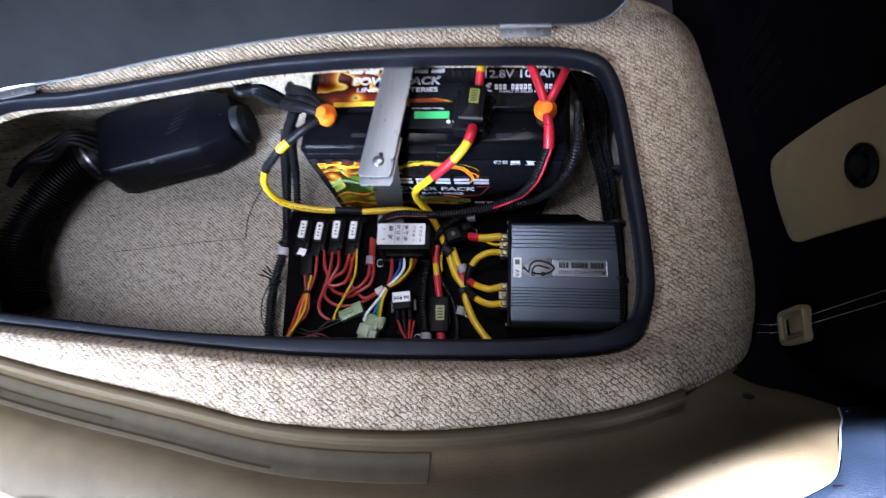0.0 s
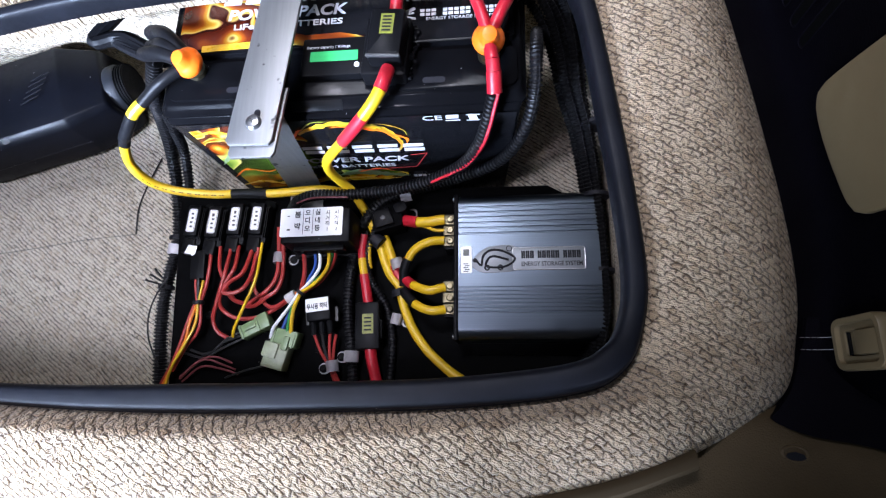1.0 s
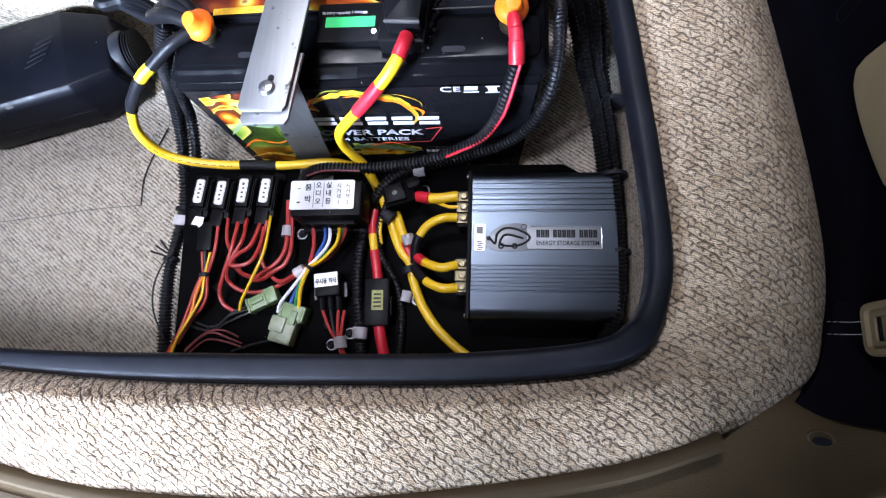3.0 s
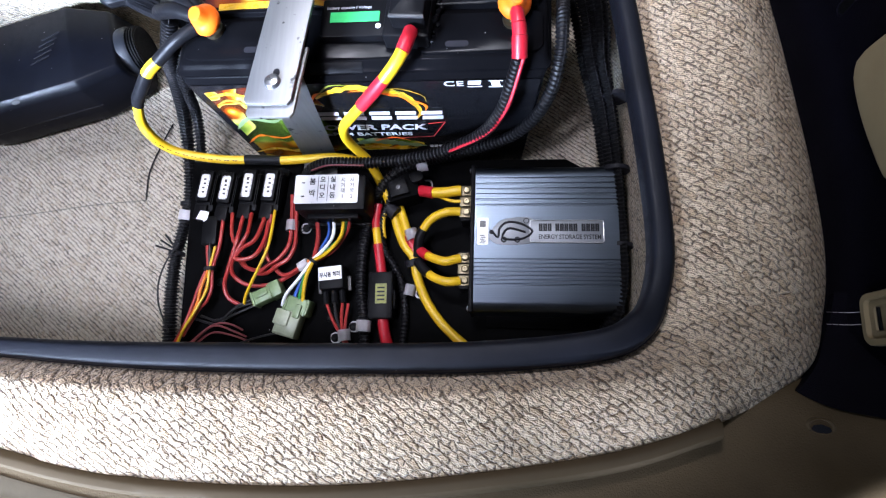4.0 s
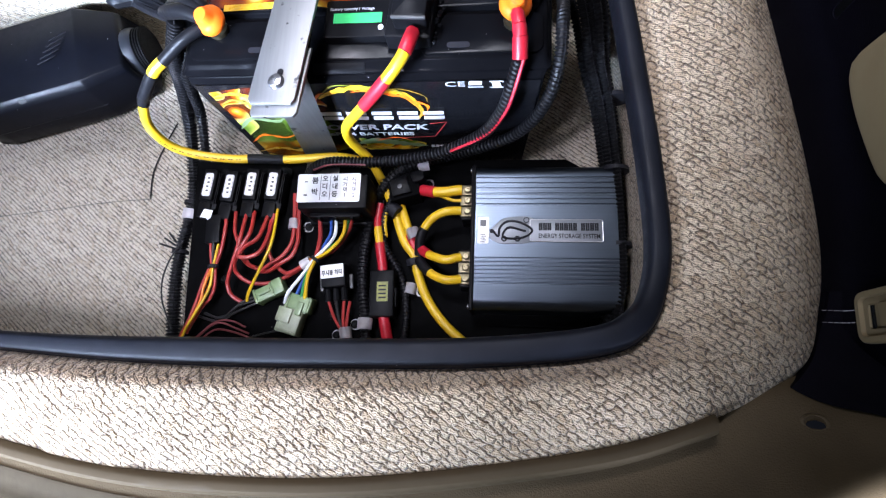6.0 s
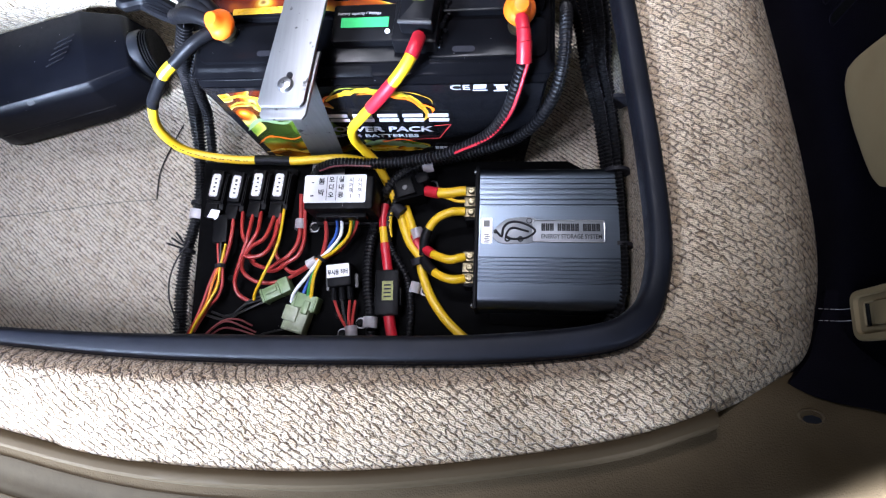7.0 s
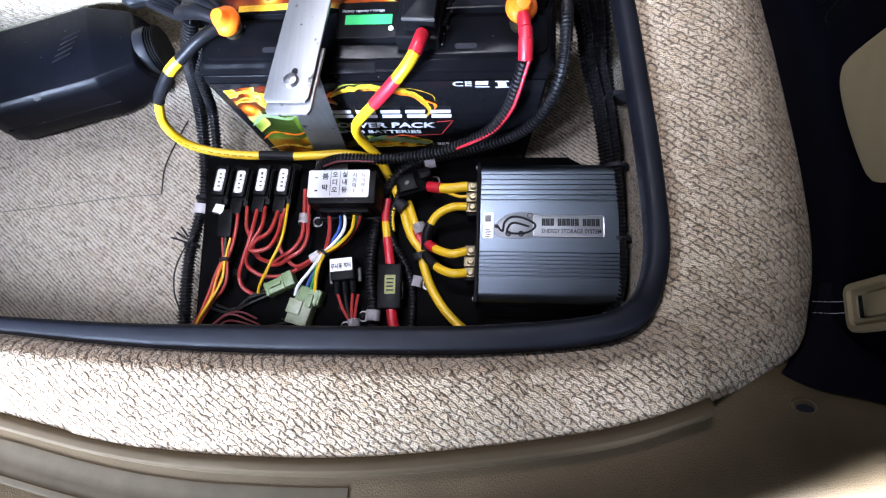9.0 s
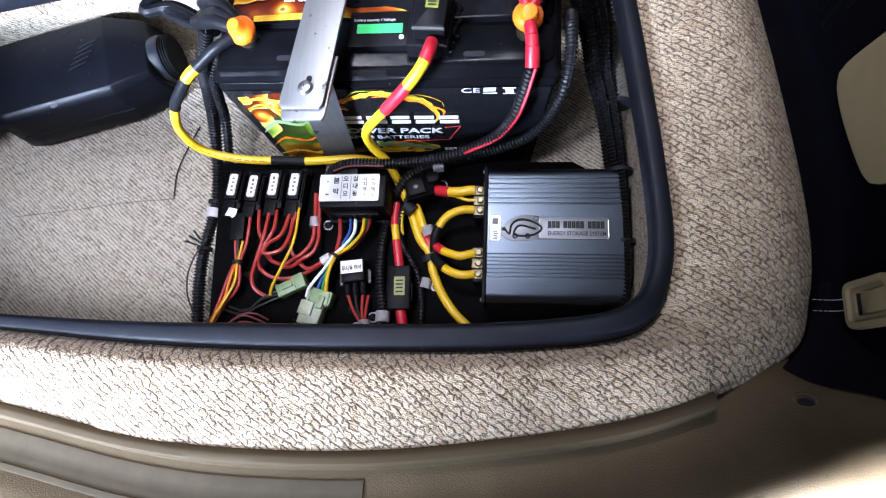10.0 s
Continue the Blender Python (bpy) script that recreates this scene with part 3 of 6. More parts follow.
def sill_height(x, y):
    """Height of the sill's surface at a place in plan."""
    k = max((n for n in range(len(_all) - 1) if _all[n].x <= x), default=0)
    p, q = _all[k], _all[k + 1]
    d = p.y + (q.y - p.y) * (x - p.x) / (q.x - p.x) - y
    for (a, za), (b, zb) in zip(_flat, _flat[1:]):
        if a <= d <= b:
            return za + (zb - za) * (d - a) / (b - a)
    return _flat[0][1]


# moulded marks near the sill's outer edge
for i in range(5):
    x, y = 0.3747 - 0.040 * i, -0.3110 - 0.0153 * i
    za, zb = sill_height(x, y + 0.004), sill_height(x, y - 0.004)
    tilt = math.degrees(math.atan2(za - zb, 0.008))
    solid("sill_slot", bm_prism(round_rect(0.0062, 0.0020, 0.0009), -0.001, 0.0002), SHADED_LIP, "small dark moulded slot in the cream sill", "moulding", "slots along the sill", m=pose(x, y, (za + zb) / 2, tilt, 0, 14))

# screw hole plug in the sill
plug = thing("screw_hole", pose(0.3358, -0.2795, sill_height(0.3358, -0.2795), 6, 0, -4), "half-covered dark screw hole with a cream rim in the sill", "screw hole")
part("rim", bm_lathe([(0.0088, -0.0012), (0.0086, 0.0003), (0.0074, 0.0010), (0.0064, 0.0006), (0.0060, -0.0010)], 28, Matrix.Diagonal((1.0, 0.62, 1.0, 1.0))), SHADED_CREAM, plug)
part("hole", bm_prism([(-0.0066, -0.0030), (-0.0040, -0.0040), (0.0040, -0.0040), (0.0066, -0.0030), (0.0045, 0.0), (0.0, 0.0012), (-0.0045, 0.0)], -0.0015, 0.0008), INK, plug, "dark hole")

# tailgate latch recess
_bm = bm_prism(round_rect(0.13, 0.06, 0.018), 0, 0.012, None, 0.004)
latch = thing("latch_cover", pose(-0.385, -0.425, 0.252, 12, 0, 8), "cream plastic latch cover on the tailgate sill", "latch cover")
part("cover", _bm, CREAM_SMOOTH, latch)
part("striker", bm_tube([(-0.018, -0.012, 0.010), (-0.018, -0.012, 0.026), (0.018, -0.012, 0.026), (0.018, -0.012, 0.010)], 0.004, 0.003), CHROME, latch, "bright steel striker loop")

# black leather side wall
FOOT = [(0.338, 0.62), (0.341, 0.18), (0.356, 0.05), (0.368, -0.05), (0.374, -0.12), (0.372, -0.18), (0.368, -0.222), (0.378, -0.252), (0.405, -0.272), (0.45, -0.290), (0.56, -0.315)]


def side_wall():
    bm = bmesh.new()
    path = spline([(x, y, 0) for x, y in FOOT], 0.012)
    rows = []
    prof = [(-0.022, 0.20), (-0.012, 0.222), (0.004, 0.2275), (0.0125, 0.233), (0.0175, 0.243), (0.0195, 0.26), (0.020, 0.33), (0.024, 0.45), (0.034, 0.65), (0.06, 0.95), (0.10, 1.2)]
    n = len(path)
    for i, p in enumerate(path):
        t = (path[min(i + 1, n - 1)] - path[max(i - 1, 0)]).normalized()
        o = Vector((-t.y, t.x, 0))
        rows.append([bm.verts.new((p.x + o.x * d, p.y + o.y * d, z)) for d, z in prof])
    for a, b in zip(rows, rows[1:]):
        for k in range(len(prof) - 1):
            bm.faces.new((a[k], a[k + 1], b[k + 1], b[k]))
    bmesh.ops.solidify(bm, geom=bm.faces[:], thickness=0.004)
    return solid("wall_right", bm, LEATHER, "black leather side wall of the load space", "side wall", kind="structure", sharp=60)


side_wall()

# slanted vent slots in the side wall
for i in range(6):
    slot = thing("vent_slot", pose(0.3802 - 0.0029 * i, 0.012 + 0.019 * i, 0.296, 0, -90, 8), "dark slanted vent slot moulded in the leather wall", "vent slot", "vent slots in the wall")
    part("recess", bm_prism(round_rect(0.062, 0.0075, 0.0036), -0.004, 0.0004), BOARD_BLACK, slot)
    part("rim", tube(bmesh.new(), [Vector((x, y, 0.0006)) for x, y in round_rect(0.066, 0.0095, 0.0045)] + [Vector((0.033, 0.0002, 0.0006))], 0.0005, 5), LEATHER, slot)

# low black pad between the carpet's corner, the wall and the sill
_bm = bmesh.new()
_out = [(0.372, -0.190), (0.366, -0.212), (0.352, -0.236), (0.333, -0.2535), (0.326, -0.2590), (0.334, -0.2645), (0.350, -0.2695), (0.380, -0.2742), (0.420, -0.2850), (0.46, -0.2930), (0.46, -0.190)]
_out = [(p.x, p.y) for p in spline([(x, y, 0) for x, y in _out], 0.006)]
prism(_bm, _out, 0.0, 0.05)
for v in _bm.verts:
    if v.co.z > 0.04:
        v.co.z = 0.026 + 0.035 * smooth01(-0.215, -0.272, v.co.y)
solid("trim_corner", _bm, LEATHER, "black leather corner pad between the carpet and the cream sill", "trim", kind="structure", m=pose(0, 0, 0.205))

# navy padded corner trim beyond the sill
corner = thing("corner_trim", pose(0.415, -0.286, 0.215), "navy leather corner trim with pale stitched piping", "trim")
_edge = [(0.0, 0.0), (0.001, -0.010), (-0.002, -0.018), (-0.010, -0.0405), (-0.021, -0.0605), (-0.040, -0.074), (-0.066, -0.088), (-0.10, -0.105)]
_pe = [(p.x, p.y) for p in spline([(x, y, 0) for x, y in _edge], 0.006)]

def on_sill(x, y):
    return sill_height(min(0.49, x + 0.415), y - 0.286) - 0.215 + 0.0045


_bm = bmesh.new()
_rows = []
for ex, ey in _pe + [(-0.10, -0.13), (-0.10, -0.16), (-0.10, -0.19)]:
    row = [_bm.verts.new((ex, ey, on_sill(ex, ey) - 0.012))]
    for k in range(15):
        x = ex + (0.075 - ex) * k / 14
        y = ey + 0.012 * k / 14
        row.append(_bm.verts.new((x, y, on_sill(x, y) - (0.002 if k == 0 else 0.0) + 0.004 * math.sin(math.pi * k / 14))))
    _rows.append(row)
for a, b in zip(_rows, _rows[1:]):
    for k in range(len(a) - 1):
        _bm.faces.new((a[k], a[k + 1], b[k + 1], b[k]))
bmesh.ops.solidify(_bm, geom=_bm.faces[:], thickness=0.003)
part("pad", _bm, NAVY, corner)
part("piping", bm_tube([(x - 0.0005, y, on_sill(x, y) - 0.0040) for x, y in _edge], 0.0008, 0.004, 6), WHITE_TAPE, corner, "pale piping")
part("fold", bm_tube([(x, y, on_sill(x, y) + 0.0002) for x, y in ((-0.026, -0.068), (0.0, -0.063), (0.03, -0.057), (0.075, -0.050))], 0.0014, 0.006, 6), LEATHER, corner, "dark fold in the leather")
for i in range(15):
    x, y = 0.005 + 0.0048 * i, -0.003 + 0.0006 * i
    part("stitch", bm_box((0, 0, 0), (0.0034, 0.0008, 0.0008), 0, pose(x, y, on_sill(x, y), 0, 0, 8)), WHITE_LABEL, corner)

# stitched seam up the side wall
seam = thing("wall_seam", pose(0.3812, -0.2045, 0.232), "double row of pale stitches in the black leather wall", "stitching")
_run = spline([(-0.0167, 0, -0.0002), (-0.0022, 0, 0.0002), (0.0008, 0, 0.0028), (0.0046, 0, 0.0112), (0.0066, 0, 0.028), (0.0072, 0, 0.068), (0.0098, 0, 0.168), (0.0140, 0, 0.268)], 0.0036)
for dy in (-0.0083, 0.0002):
    for p, q in zip(_run, _run[1:]):
        c, d = (p + q) / 2, q - p
        part("stitch", bm_box((0, 0, 0), (0.0005, 0.00035, 0.0026), 0.0, pose(c.x + 0.09 * dy, dy, c.z, 0, math.degrees(math.atan2(d.x, d.z)), 0)), WHITE_TAPE, seam)

# cargo hook
hook = thing("cargo_hook", pose(0.3858, -0.2105, 0.269, 0, -90, 0), "cream plastic cargo hook recessed in the black leather wall", "hook")
_bm = bmesh.new()
_rings = [[_bm.verts.new((x - 0.0040, y, z)) for x, y in round_rect(lx, ly, r)] for lx, ly, r, z in (
    (0.0500, 0.0350, 0.0075, -0.004), (0.0500, 0.0350, 0.0075, 0.0030), (0.0485, 0.0335, 0.0070, 0.0045), (0.0415, 0.0265, 0.0045, 0.0045),
    (0.0405, 0.0255, 0.0042, 0.0015), (0.0370, 0.0220, 0.0035, 0.0020), (0.0300, 0.0170, 0.0030, 0.0020), (0.0290, 0.0160, 0.0028, -0.0004))]
for a, b in zip(_rings, _rings[1:]):
    for k in range(len(a)):
        l = (k + 1) % len(a)
        _bm.faces.new((a[k], a[l], b[l], b[k]))
_bm.faces.new(_rings[-1])
part("bezel", _bm, CREAM_SMOOTH, hook)
part("tongue", bm_box((0.0065, 0.0, 0.0020), (0.0240, 0.0155, 0.0050), 0.0012), CREAM_SMOOTH, hook)
part("hinge_pin", bm_tube([(-0.0165, -0.0075, 0.0005), (-0.0165, 0.0075, 0.0005)], 0.0012, 0.004, 8), PLASTIC_BLACK, hook)

# cream plate with the black knob
plate = thing("side_plate", pose(0.3905, -0.078, 0.357, 0, -90, 6), "cream plastic plate with a round black knob on the leather wall", "wall plate")
_out = [(-0.093, 0.028), (-0.088, 0.041), (-0.074, 0.0470), (-0.02, 0.042), (0.036, 0.033), (0.082, 0.022), (0.173, 0.003), (0.173, -0.092), (0.083, -0.077), (0.013, -0.065), (-0.055, -0.054), (-0.078, -0.050), (-0.089, -0.039), (-0.094, 0.0)]
_sm = [(p.x, p.y) for p in spline([(x, y, 0) for x, y in _out], 0.006, True)]
part("panel", bm_prism(_sm, -0.006, 0.006, None, 0.003), CREAM_SMOOTH, plate)
part("knob", bm_lathe([(0.0185, 0.006), (0.0185, 0.010), (0.0155, 0.013), (0.014, 0.009), (0.0105, 0.0085), (0.009, 0.013), (0.0, 0.0135)], 28, pose(0.040, -0.024, -0.002)), PLASTIC_BLACK, plate, "round black knob")

# hinged lid standing open, with its hinges
lid = thing("bin_lid", pose(0.0, 0.142, 0.279), "dark grey padded bin lid standing open on its hinges", "lid")
LID_LINE = [(-0.66, 0.030), (-0.58, 0.0585), (-0.46, 0.081), (-0.346, 0.107), (-0.22, 0.129), (-0.126, 0.139), (-0.045, 0.1425), (0.0625, 0.1445), (0.13, 0.1435), (0.20, 0.1455), (0.262, 0.158)]


def lid_panel():
    bm = bmesh.new()
    path = spline([(x, y - 0.142, 0) for x, y in LID_LINE], 0.008)
    rows = []
    edge = []
    for p in path:
        r = smooth01(0.185, 0.262, p.x)
        foot = 0.10 * (1 - math.sqrt(max(0.0, 1 - r * r * 0.98))) + 0.0015
        edge.append(Vector((p.x, p.y + foot * 0.16 - 0.0005, foot)))
        row = []
        for side in (0, 1):
            hs = [foot + (0.36 - foot) * k / 8 for k in range(9)]
            for h in (hs if side == 0 else hs[::-1]):
                row.append(bm.verts.new((p.x, p.y + h * 0.16 + 0.016 * side, h)))
        rows.append(row)
    m = len(rows[0])
    for a, b in zip(rows, rows[1:]):
        for k in range(m):
            bm.faces.new((a[k], a[(k + 1) % m], b[(k + 1) % m], b[k]))
    bm.faces.new(rows[0])
    bm.faces.new(rows[-1][::-1])
    return bm, edge


_bm, _edge = lid_panel()
part("panel", _bm, GREY_LID, lid)
part("piping", tube(bmesh.new(), _edge, 0.0013, 6), GREY_WIRE, lid, "grey edge piping")
for hx, hy, hr in ((0.117, 0.1415, -1), (-0.560, 0.0640, 12)):
    hinge = thing("hinge", pose(hx, hy, 0.2785, 0, 0, hr), "small bright metal lid hinge screwed to the carpet", "hinge", "lid hinges")
    part("leaf", bm_box((0, -0.007, 0), (0.062, 0.014, 0.0016), 0.0006), STEEL, hinge)
    part("knuckle", bm_tube([(-0.031, 0.001, 0.002), (0.031, 0.001, 0.002)], 0.0028, 0.01, 10), CHROME, hinge)
    for sx in (-0.02, 0.0, 0.02):
        part("screw", bm_lathe([(0.0028, 0.0008), (0.0024, 0.0018), (0.0, 0.0022)], 10, pose(sx, -0.007, 0)), CHROME, hinge)

# the rest of the vehicle, mostly unseen, closing the place; roof and walls block the sky
_bm = bm_box((-0.3, 0.62, 0.65), (1.7, 0.06, 1.1), 0.02)
solid("wall_front", _bm, LEATHER, "black leather seat backs ahead of the load space", "seat backs", kind="structure")
_bm = bm_box((-1.05, 0.05, 0.55), (0.05, 1.2, 1.7), 0.01)
solid("wall_left", _bm, LEATHER, "black leather side wall of the load space", "side wall", kind="structure")
_bm = bm_box((-0.3, 0.15, 1.42), (1.7, 1.0, 0.05), 0.01)
solid("ceiling", _bm, LINER, "unseen dark headliner that shades the load space", "headliner", kind="structure")
_bm = bm_box((-0.3, 0.42, 0.16), (1.7, 0.40, 0.08), 0.0)
solid("floor_front", _bm, LINER, "dark floor behind the bin lid", "floor", kind="structure")
_bm = bmesh.new()
bmesh.ops.create_grid(_bm, x_segments=1, y_segments=1, size=60)
solid("ground", _bm, GROUND, "dark asphalt ground outside the vehicle", "ground", kind="structure", m=pose(0, 0, -0.65))
_bm = bm_box((-0.3, -0.62, -0.3), (1.7, 0.06, 0.6), 0.02)
solid("bumper", _bm, PLASTIC_BLACK, "dark rear bumper below the sill", "bumper", kind="structure")


# ---- battery ----
SLANT = Matrix(((1, 0.15, 0, 0), (0, 1, 0, 0), (0, 0, 1, 0), (0, 0, 0, 1)))
battery = thing("battery", pose(0, 0, 0.0005), "black lithium battery with flame-printed labels on the bin floor", "battery")
_bm = bm_box((0, 0.0845, 0.1025), (0.345, 0.165, 0.205), 0.003)
for v in _bm.verts:
    # the case draws in towards its foot
    v.co.x -= (0.205 - v.co.z) * (0.085 if v.co.x > 0 else 0.012)
part("case", _bm, BATTERY_BLACK, battery)
_bm = bmesh.new()
_rings = []
for hw, y0, y1, z in ((0.1730, 0.0015, 0.168, 0.2035), (0.1750, 0.0058, 0.169, 0.2062), (0.1775, 0.0068, 0.169, 0.2068), (0.1775, 0.0068, 0.169, 0.2090), (0.1765, 0.0085, 0.166, 0.2098), (0.1745, 0.0120, 0.160, 0.2122), (0.1730, 0.0140, 0.159, 0.2148), (0.1710, 0.0155, 0.158, 0.2158)):
    o = round_rect(2 * hw, y1 - y0, 0.006, 4)
    _rings.append([_bm.verts.new((x, y + (y0 + y1) / 2, z)) for x, y in o])
for a, b in zip(_rings, _rings[1:]):
    for k in range(len(a)):
        l = (k + 1) % len(a)
        _bm.faces.new((a[k], a[l], b[l], b[k]))
_bm.faces.new(_rings[-1])
_bm.faces.new(_rings[0][::-1])
part("lid", _bm, BATTERY_BLACK, battery)
# raised fields on the lid
for cx, w in ((-0.108, 0.118), (0.114, 0.112)):
    part("raised_field", bm_prism(round_rect(w, 0.041, 0.009), 0.2155, 0.2185, pose(cx, 0.0385, 0), 0.0012), BATTERY_BLACK, battery)
part("raised_label_step", bm_prism(round_rect(0.335, 0.088, 0.006), 0.2155, 0.2225, pose(0, 0.108, 0), 0.0015), BATTERY_BLACK, battery)
for cx in (-0.096, 0.094):
    part("grip_slot", bm_prism(round_rect(0.021, 0.006, 0.0029), 0.2183, 0.2188, pose(cx, 0.0270, 0)), INK, battery)
# front label
FRONT = pose(0, 0.0012, 0, 90, 0, 0)
_lb = [(-0.1675, 0.201), (0.1690, 0.201), (0.1545, 0.030), (-0.1725, 0.030)]
part("front_label", bm_prism(_lb, 0, 0.0004, FRONT), LABEL_BLACK, battery)
_fl = [(-0.1600, 0.1880), (-0.135, 0.193), (-0.115, 0.196), (-0.075, 0.190), (-0.052, 0.181), (-0.046, 0.160), (-0.060, 0.135), (-0.050, 0.110), (-0.070, 0.080), (-0.055, 0.055), (-0.085, 0.042), (-0.118, 0.038), (-0.163, 0.036)]
part("flame_print", bm_prism(_fl, 0, 0.0003, FRONT @ pose(0, 0, 0.0004)), FLAME, battery, "printed orange and green flames")
_fl = [(p.x, p.y) for p in spline([(-0.064, 0.063, 0), (-0.031, 0.084, 0), (-0.015, 0.073, 0), (0.0156, 0.080, 0), (0.044, 0.070, 0), (0.027, 0.057, 0), (-0.02, 0.053, 0), (-0.054, 0.051, 0)], 0.004, True)]
part("flame_print", bm_prism(_fl, 0, 0.0003, FRONT @ pose(0, 0, 0.0004)), FLAME, battery)


def ribbon(pts, wide, m, rough=0.5, seed=0.0):
    """A printed tongue: a flat band along a curve, thin at both ends."""
    path = spline([(x, y, 0) for x, y in pts], 0.0025)
    bm = bmesh.new()
    n = len(path) - 1
    prev = None
    for i, c in enumerate(path):
        d = path[min(i + 1, n)] - path[max(i - 1, 0)]
        nrm = Vector((-d.y, d.x, 0)).normalized()
        w = wide * math.sin(math.pi * (0.02 + 0.96 * i / n)) ** 0.7 * (1 + rough * noise.noise(Vector((i * 0.35, seed, 1))))
        cur = [bm.verts.new(m @ (c + nrm * e * w)) for e in (-0.5, 0.5)]
        if prev:
            bm.faces.new((prev[0], prev[1], cur[1], cur[0]))
        prev = cur
    return bm


RING = [(-0.057, 0.168), (-0.037, 0.183), (-0.015, 0.1915), (0.0, 0.193), (0.023, 0.186), (0.038, 0.180), (0.048, 0.160), (0.051, 0.143), (0.043, 0.128)]
for k, (dx, dy, wide, mat) in enumerate(((0, 0, 0.0085, GOLD_INK), (0.001, -0.006, 0.004, ORANGE_CAP), (-0.002, 0.004, 0.002, YELLOW_LABEL))):
    part("flame_ring", ribbon([(x + dx, y + dy) for x, y in (RING if k == 0 else RING[2:-1])], wide, FRONT @ pose(0, 0, 0.0006 + 0.0002 * k), 0.8, k * 3.1), mat, battery, "printed yellow flame ring")
TONGUES = [((-0.16, 0.180), (-0.135, 0.186), (-0.115, 0.178), (-0.095, 0.184)), ((-0.158, 0.166), (-0.140, 0.174), (-0.120, 0.160), (-0.100, 0.166), (-0.085, 0.156)), ((-0.165, 0.110), (-0.14, 0.135), (-0.115, 0.128), (-0.095, 0.140)),
           ((-0.168, 0.075), (-0.145, 0.095), (-0.120, 0.088), (-0.10, 0.10)), ((-0.170, 0.050), (-0.14, 0.060), (-0.115, 0.052), (-0.09, 0.064), (-0.065, 0.058))]
for k, pts in enumerate(TONGUES):
    part("flame_tongue", ribbon(pts, 0.004 if k % 2 else 0.006, FRONT @ pose(0, 0, 0.0010 + 0.0001 * k), 0.7, k * 1.7), (GOLD_INK, YELLOW_LABEL, GREEN_CONN, ORANGE_CAP, GOLD_INK)[k], battery, "printed flame tongue")
# sparks off the ring, and a green swoosh under the lettering
for k, (pts, wide, mat) in enumerate((
        (((-0.050, 0.176), (-0.030, 0.197), (-0.010, 0.199)), 0.0022, YELLOW_LABEL), (((0.018, 0.192), (0.040, 0.190), (0.058, 0.178), (0.060, 0.166)), 0.0014, GOLD_INK),
        (((0.040, 0.172), (0.058, 0.160), (0.057, 0.148)), 0.0030, ORANGE_CAP), (((-0.062, 0.160), (-0.048, 0.182), (-0.040, 0.186)), 0.0030, ORANGE_CAP),
        (((-0.040, 0.071), (-0.012, 0.080), (0.018, 0.072), (0.046, 0.066)), 0.0120, GREEN_CONN), (((-0.050, 0.058), (-0.020, 0.064), (0.012, 0.058), (0.034, 0.060)), 0.0060, GOLD_INK),
        (((-0.012, 0.080), (0.012, 0.088), (0.030, 0.080)), 0.0040, ORANGE_CAP))):
    part("flame_tongue", ribbon(pts, wide, FRONT @ pose(0, 0, 0.0015 + 0.00005 * k), 0.9, k * 2.3), mat, battery)
_m = FRONT @ pose(0, 0, 0.0021)
for i in range(6):
    quad = bmesh.new()
    word_bars(quad, "X", -0.084 + 0.0272 * i, 0.1405, 0.0270, 0.0170, _m, 0.15)
    part("name_print", quad, WHITE_INK, battery, "white printed product name")
part("series_print", text_bm("POWER PACK", 0.0165, _m @ pose(-0.0095, 0.1135, 0) @ SLANT, 0.0001, 0.0005, 0.124), WHITE_INK, battery, "white slanted lettering")
part("type_print", text_bm("LiFePO4 BATTERIES", 0.0105, _m @ pose(-0.022, 0.0975, 0), 0.0001, 0.0002, 0.113), WHITE_INK, battery, "white printed battery type")
_bm = bmesh.new()
for a, b in (((0.056, 0.1217), (0.0744, 0.1251)), ((0.0744, 0.1251), (0.0579, 0.0915)), ((0.0579, 0.0915), (-0.0126, 0.085))):
    d = Vector(b) - Vector(a)
    prism(_bm, [(0, -0.0005), (d.length, -0.0005), (d.length, 0.0005), (0, 0.0005)], 0, 0.0002, _m @ pose(a[0], a[1], 0, 0, 0, math.degrees(math.atan2(d.y, d.x))))
part("frame_line", _bm, RED_INK, battery, "thin red printed line")
part("ce_mark", text_bm("CE", 0.0115, _m @ pose(0.0903, 0.1985, 0), 0.0001, 0.0, 0.0185), WHITE_INK, battery)
_bm = quad_bar(bmesh.new(), 0.1033, 0.2003, 0.012, 0.0065, _m, 0.1)
quad_bar(_bm, 0.1023, 0.1938, 0.014, 0.0014, _m)
part("approval_mark", _bm, WHITE_INK, battery)
_bm = quad_bar(bmesh.new(), 0.1247, 0.1978, 0.008, 0.009, _m, -0.15)
quad_bar(_bm, 0.1222, 0.2028, 0.013, 0.0014, _m)
quad_bar(_bm, 0.1222, 0.1928, 0.013, 0.0014, _m)
part("disposal_mark", _bm, WHITE_INK, battery)
for word, x in (("XXX", 0.050), ("XXXXX", 0.068), ("XXXX", 0.097)):
    part("maker_print", word_bars(bmesh.new(), word, x, 0.066, 0.0052 * len(word), 0.006, _m), WHITE_INK, battery, "small white maker print")
part("badge", bm_box((0, 0, 0), (0.050, 0.010, 0.0010), 0.0004, pose(-0.018, 0.0102, 0.2113, 38, 0, 0)), PLASTIC_BLACK, battery, "dark moulded badge")
# top label, display
TOP = pose(0, 0, 0.2226)
part("top_label", bm_prism(round_rect(0.325, 0.082, 0.002), 0, 0.0004, TOP @ pose(0, 0.108, 0)), LABEL_BLACK, battery)
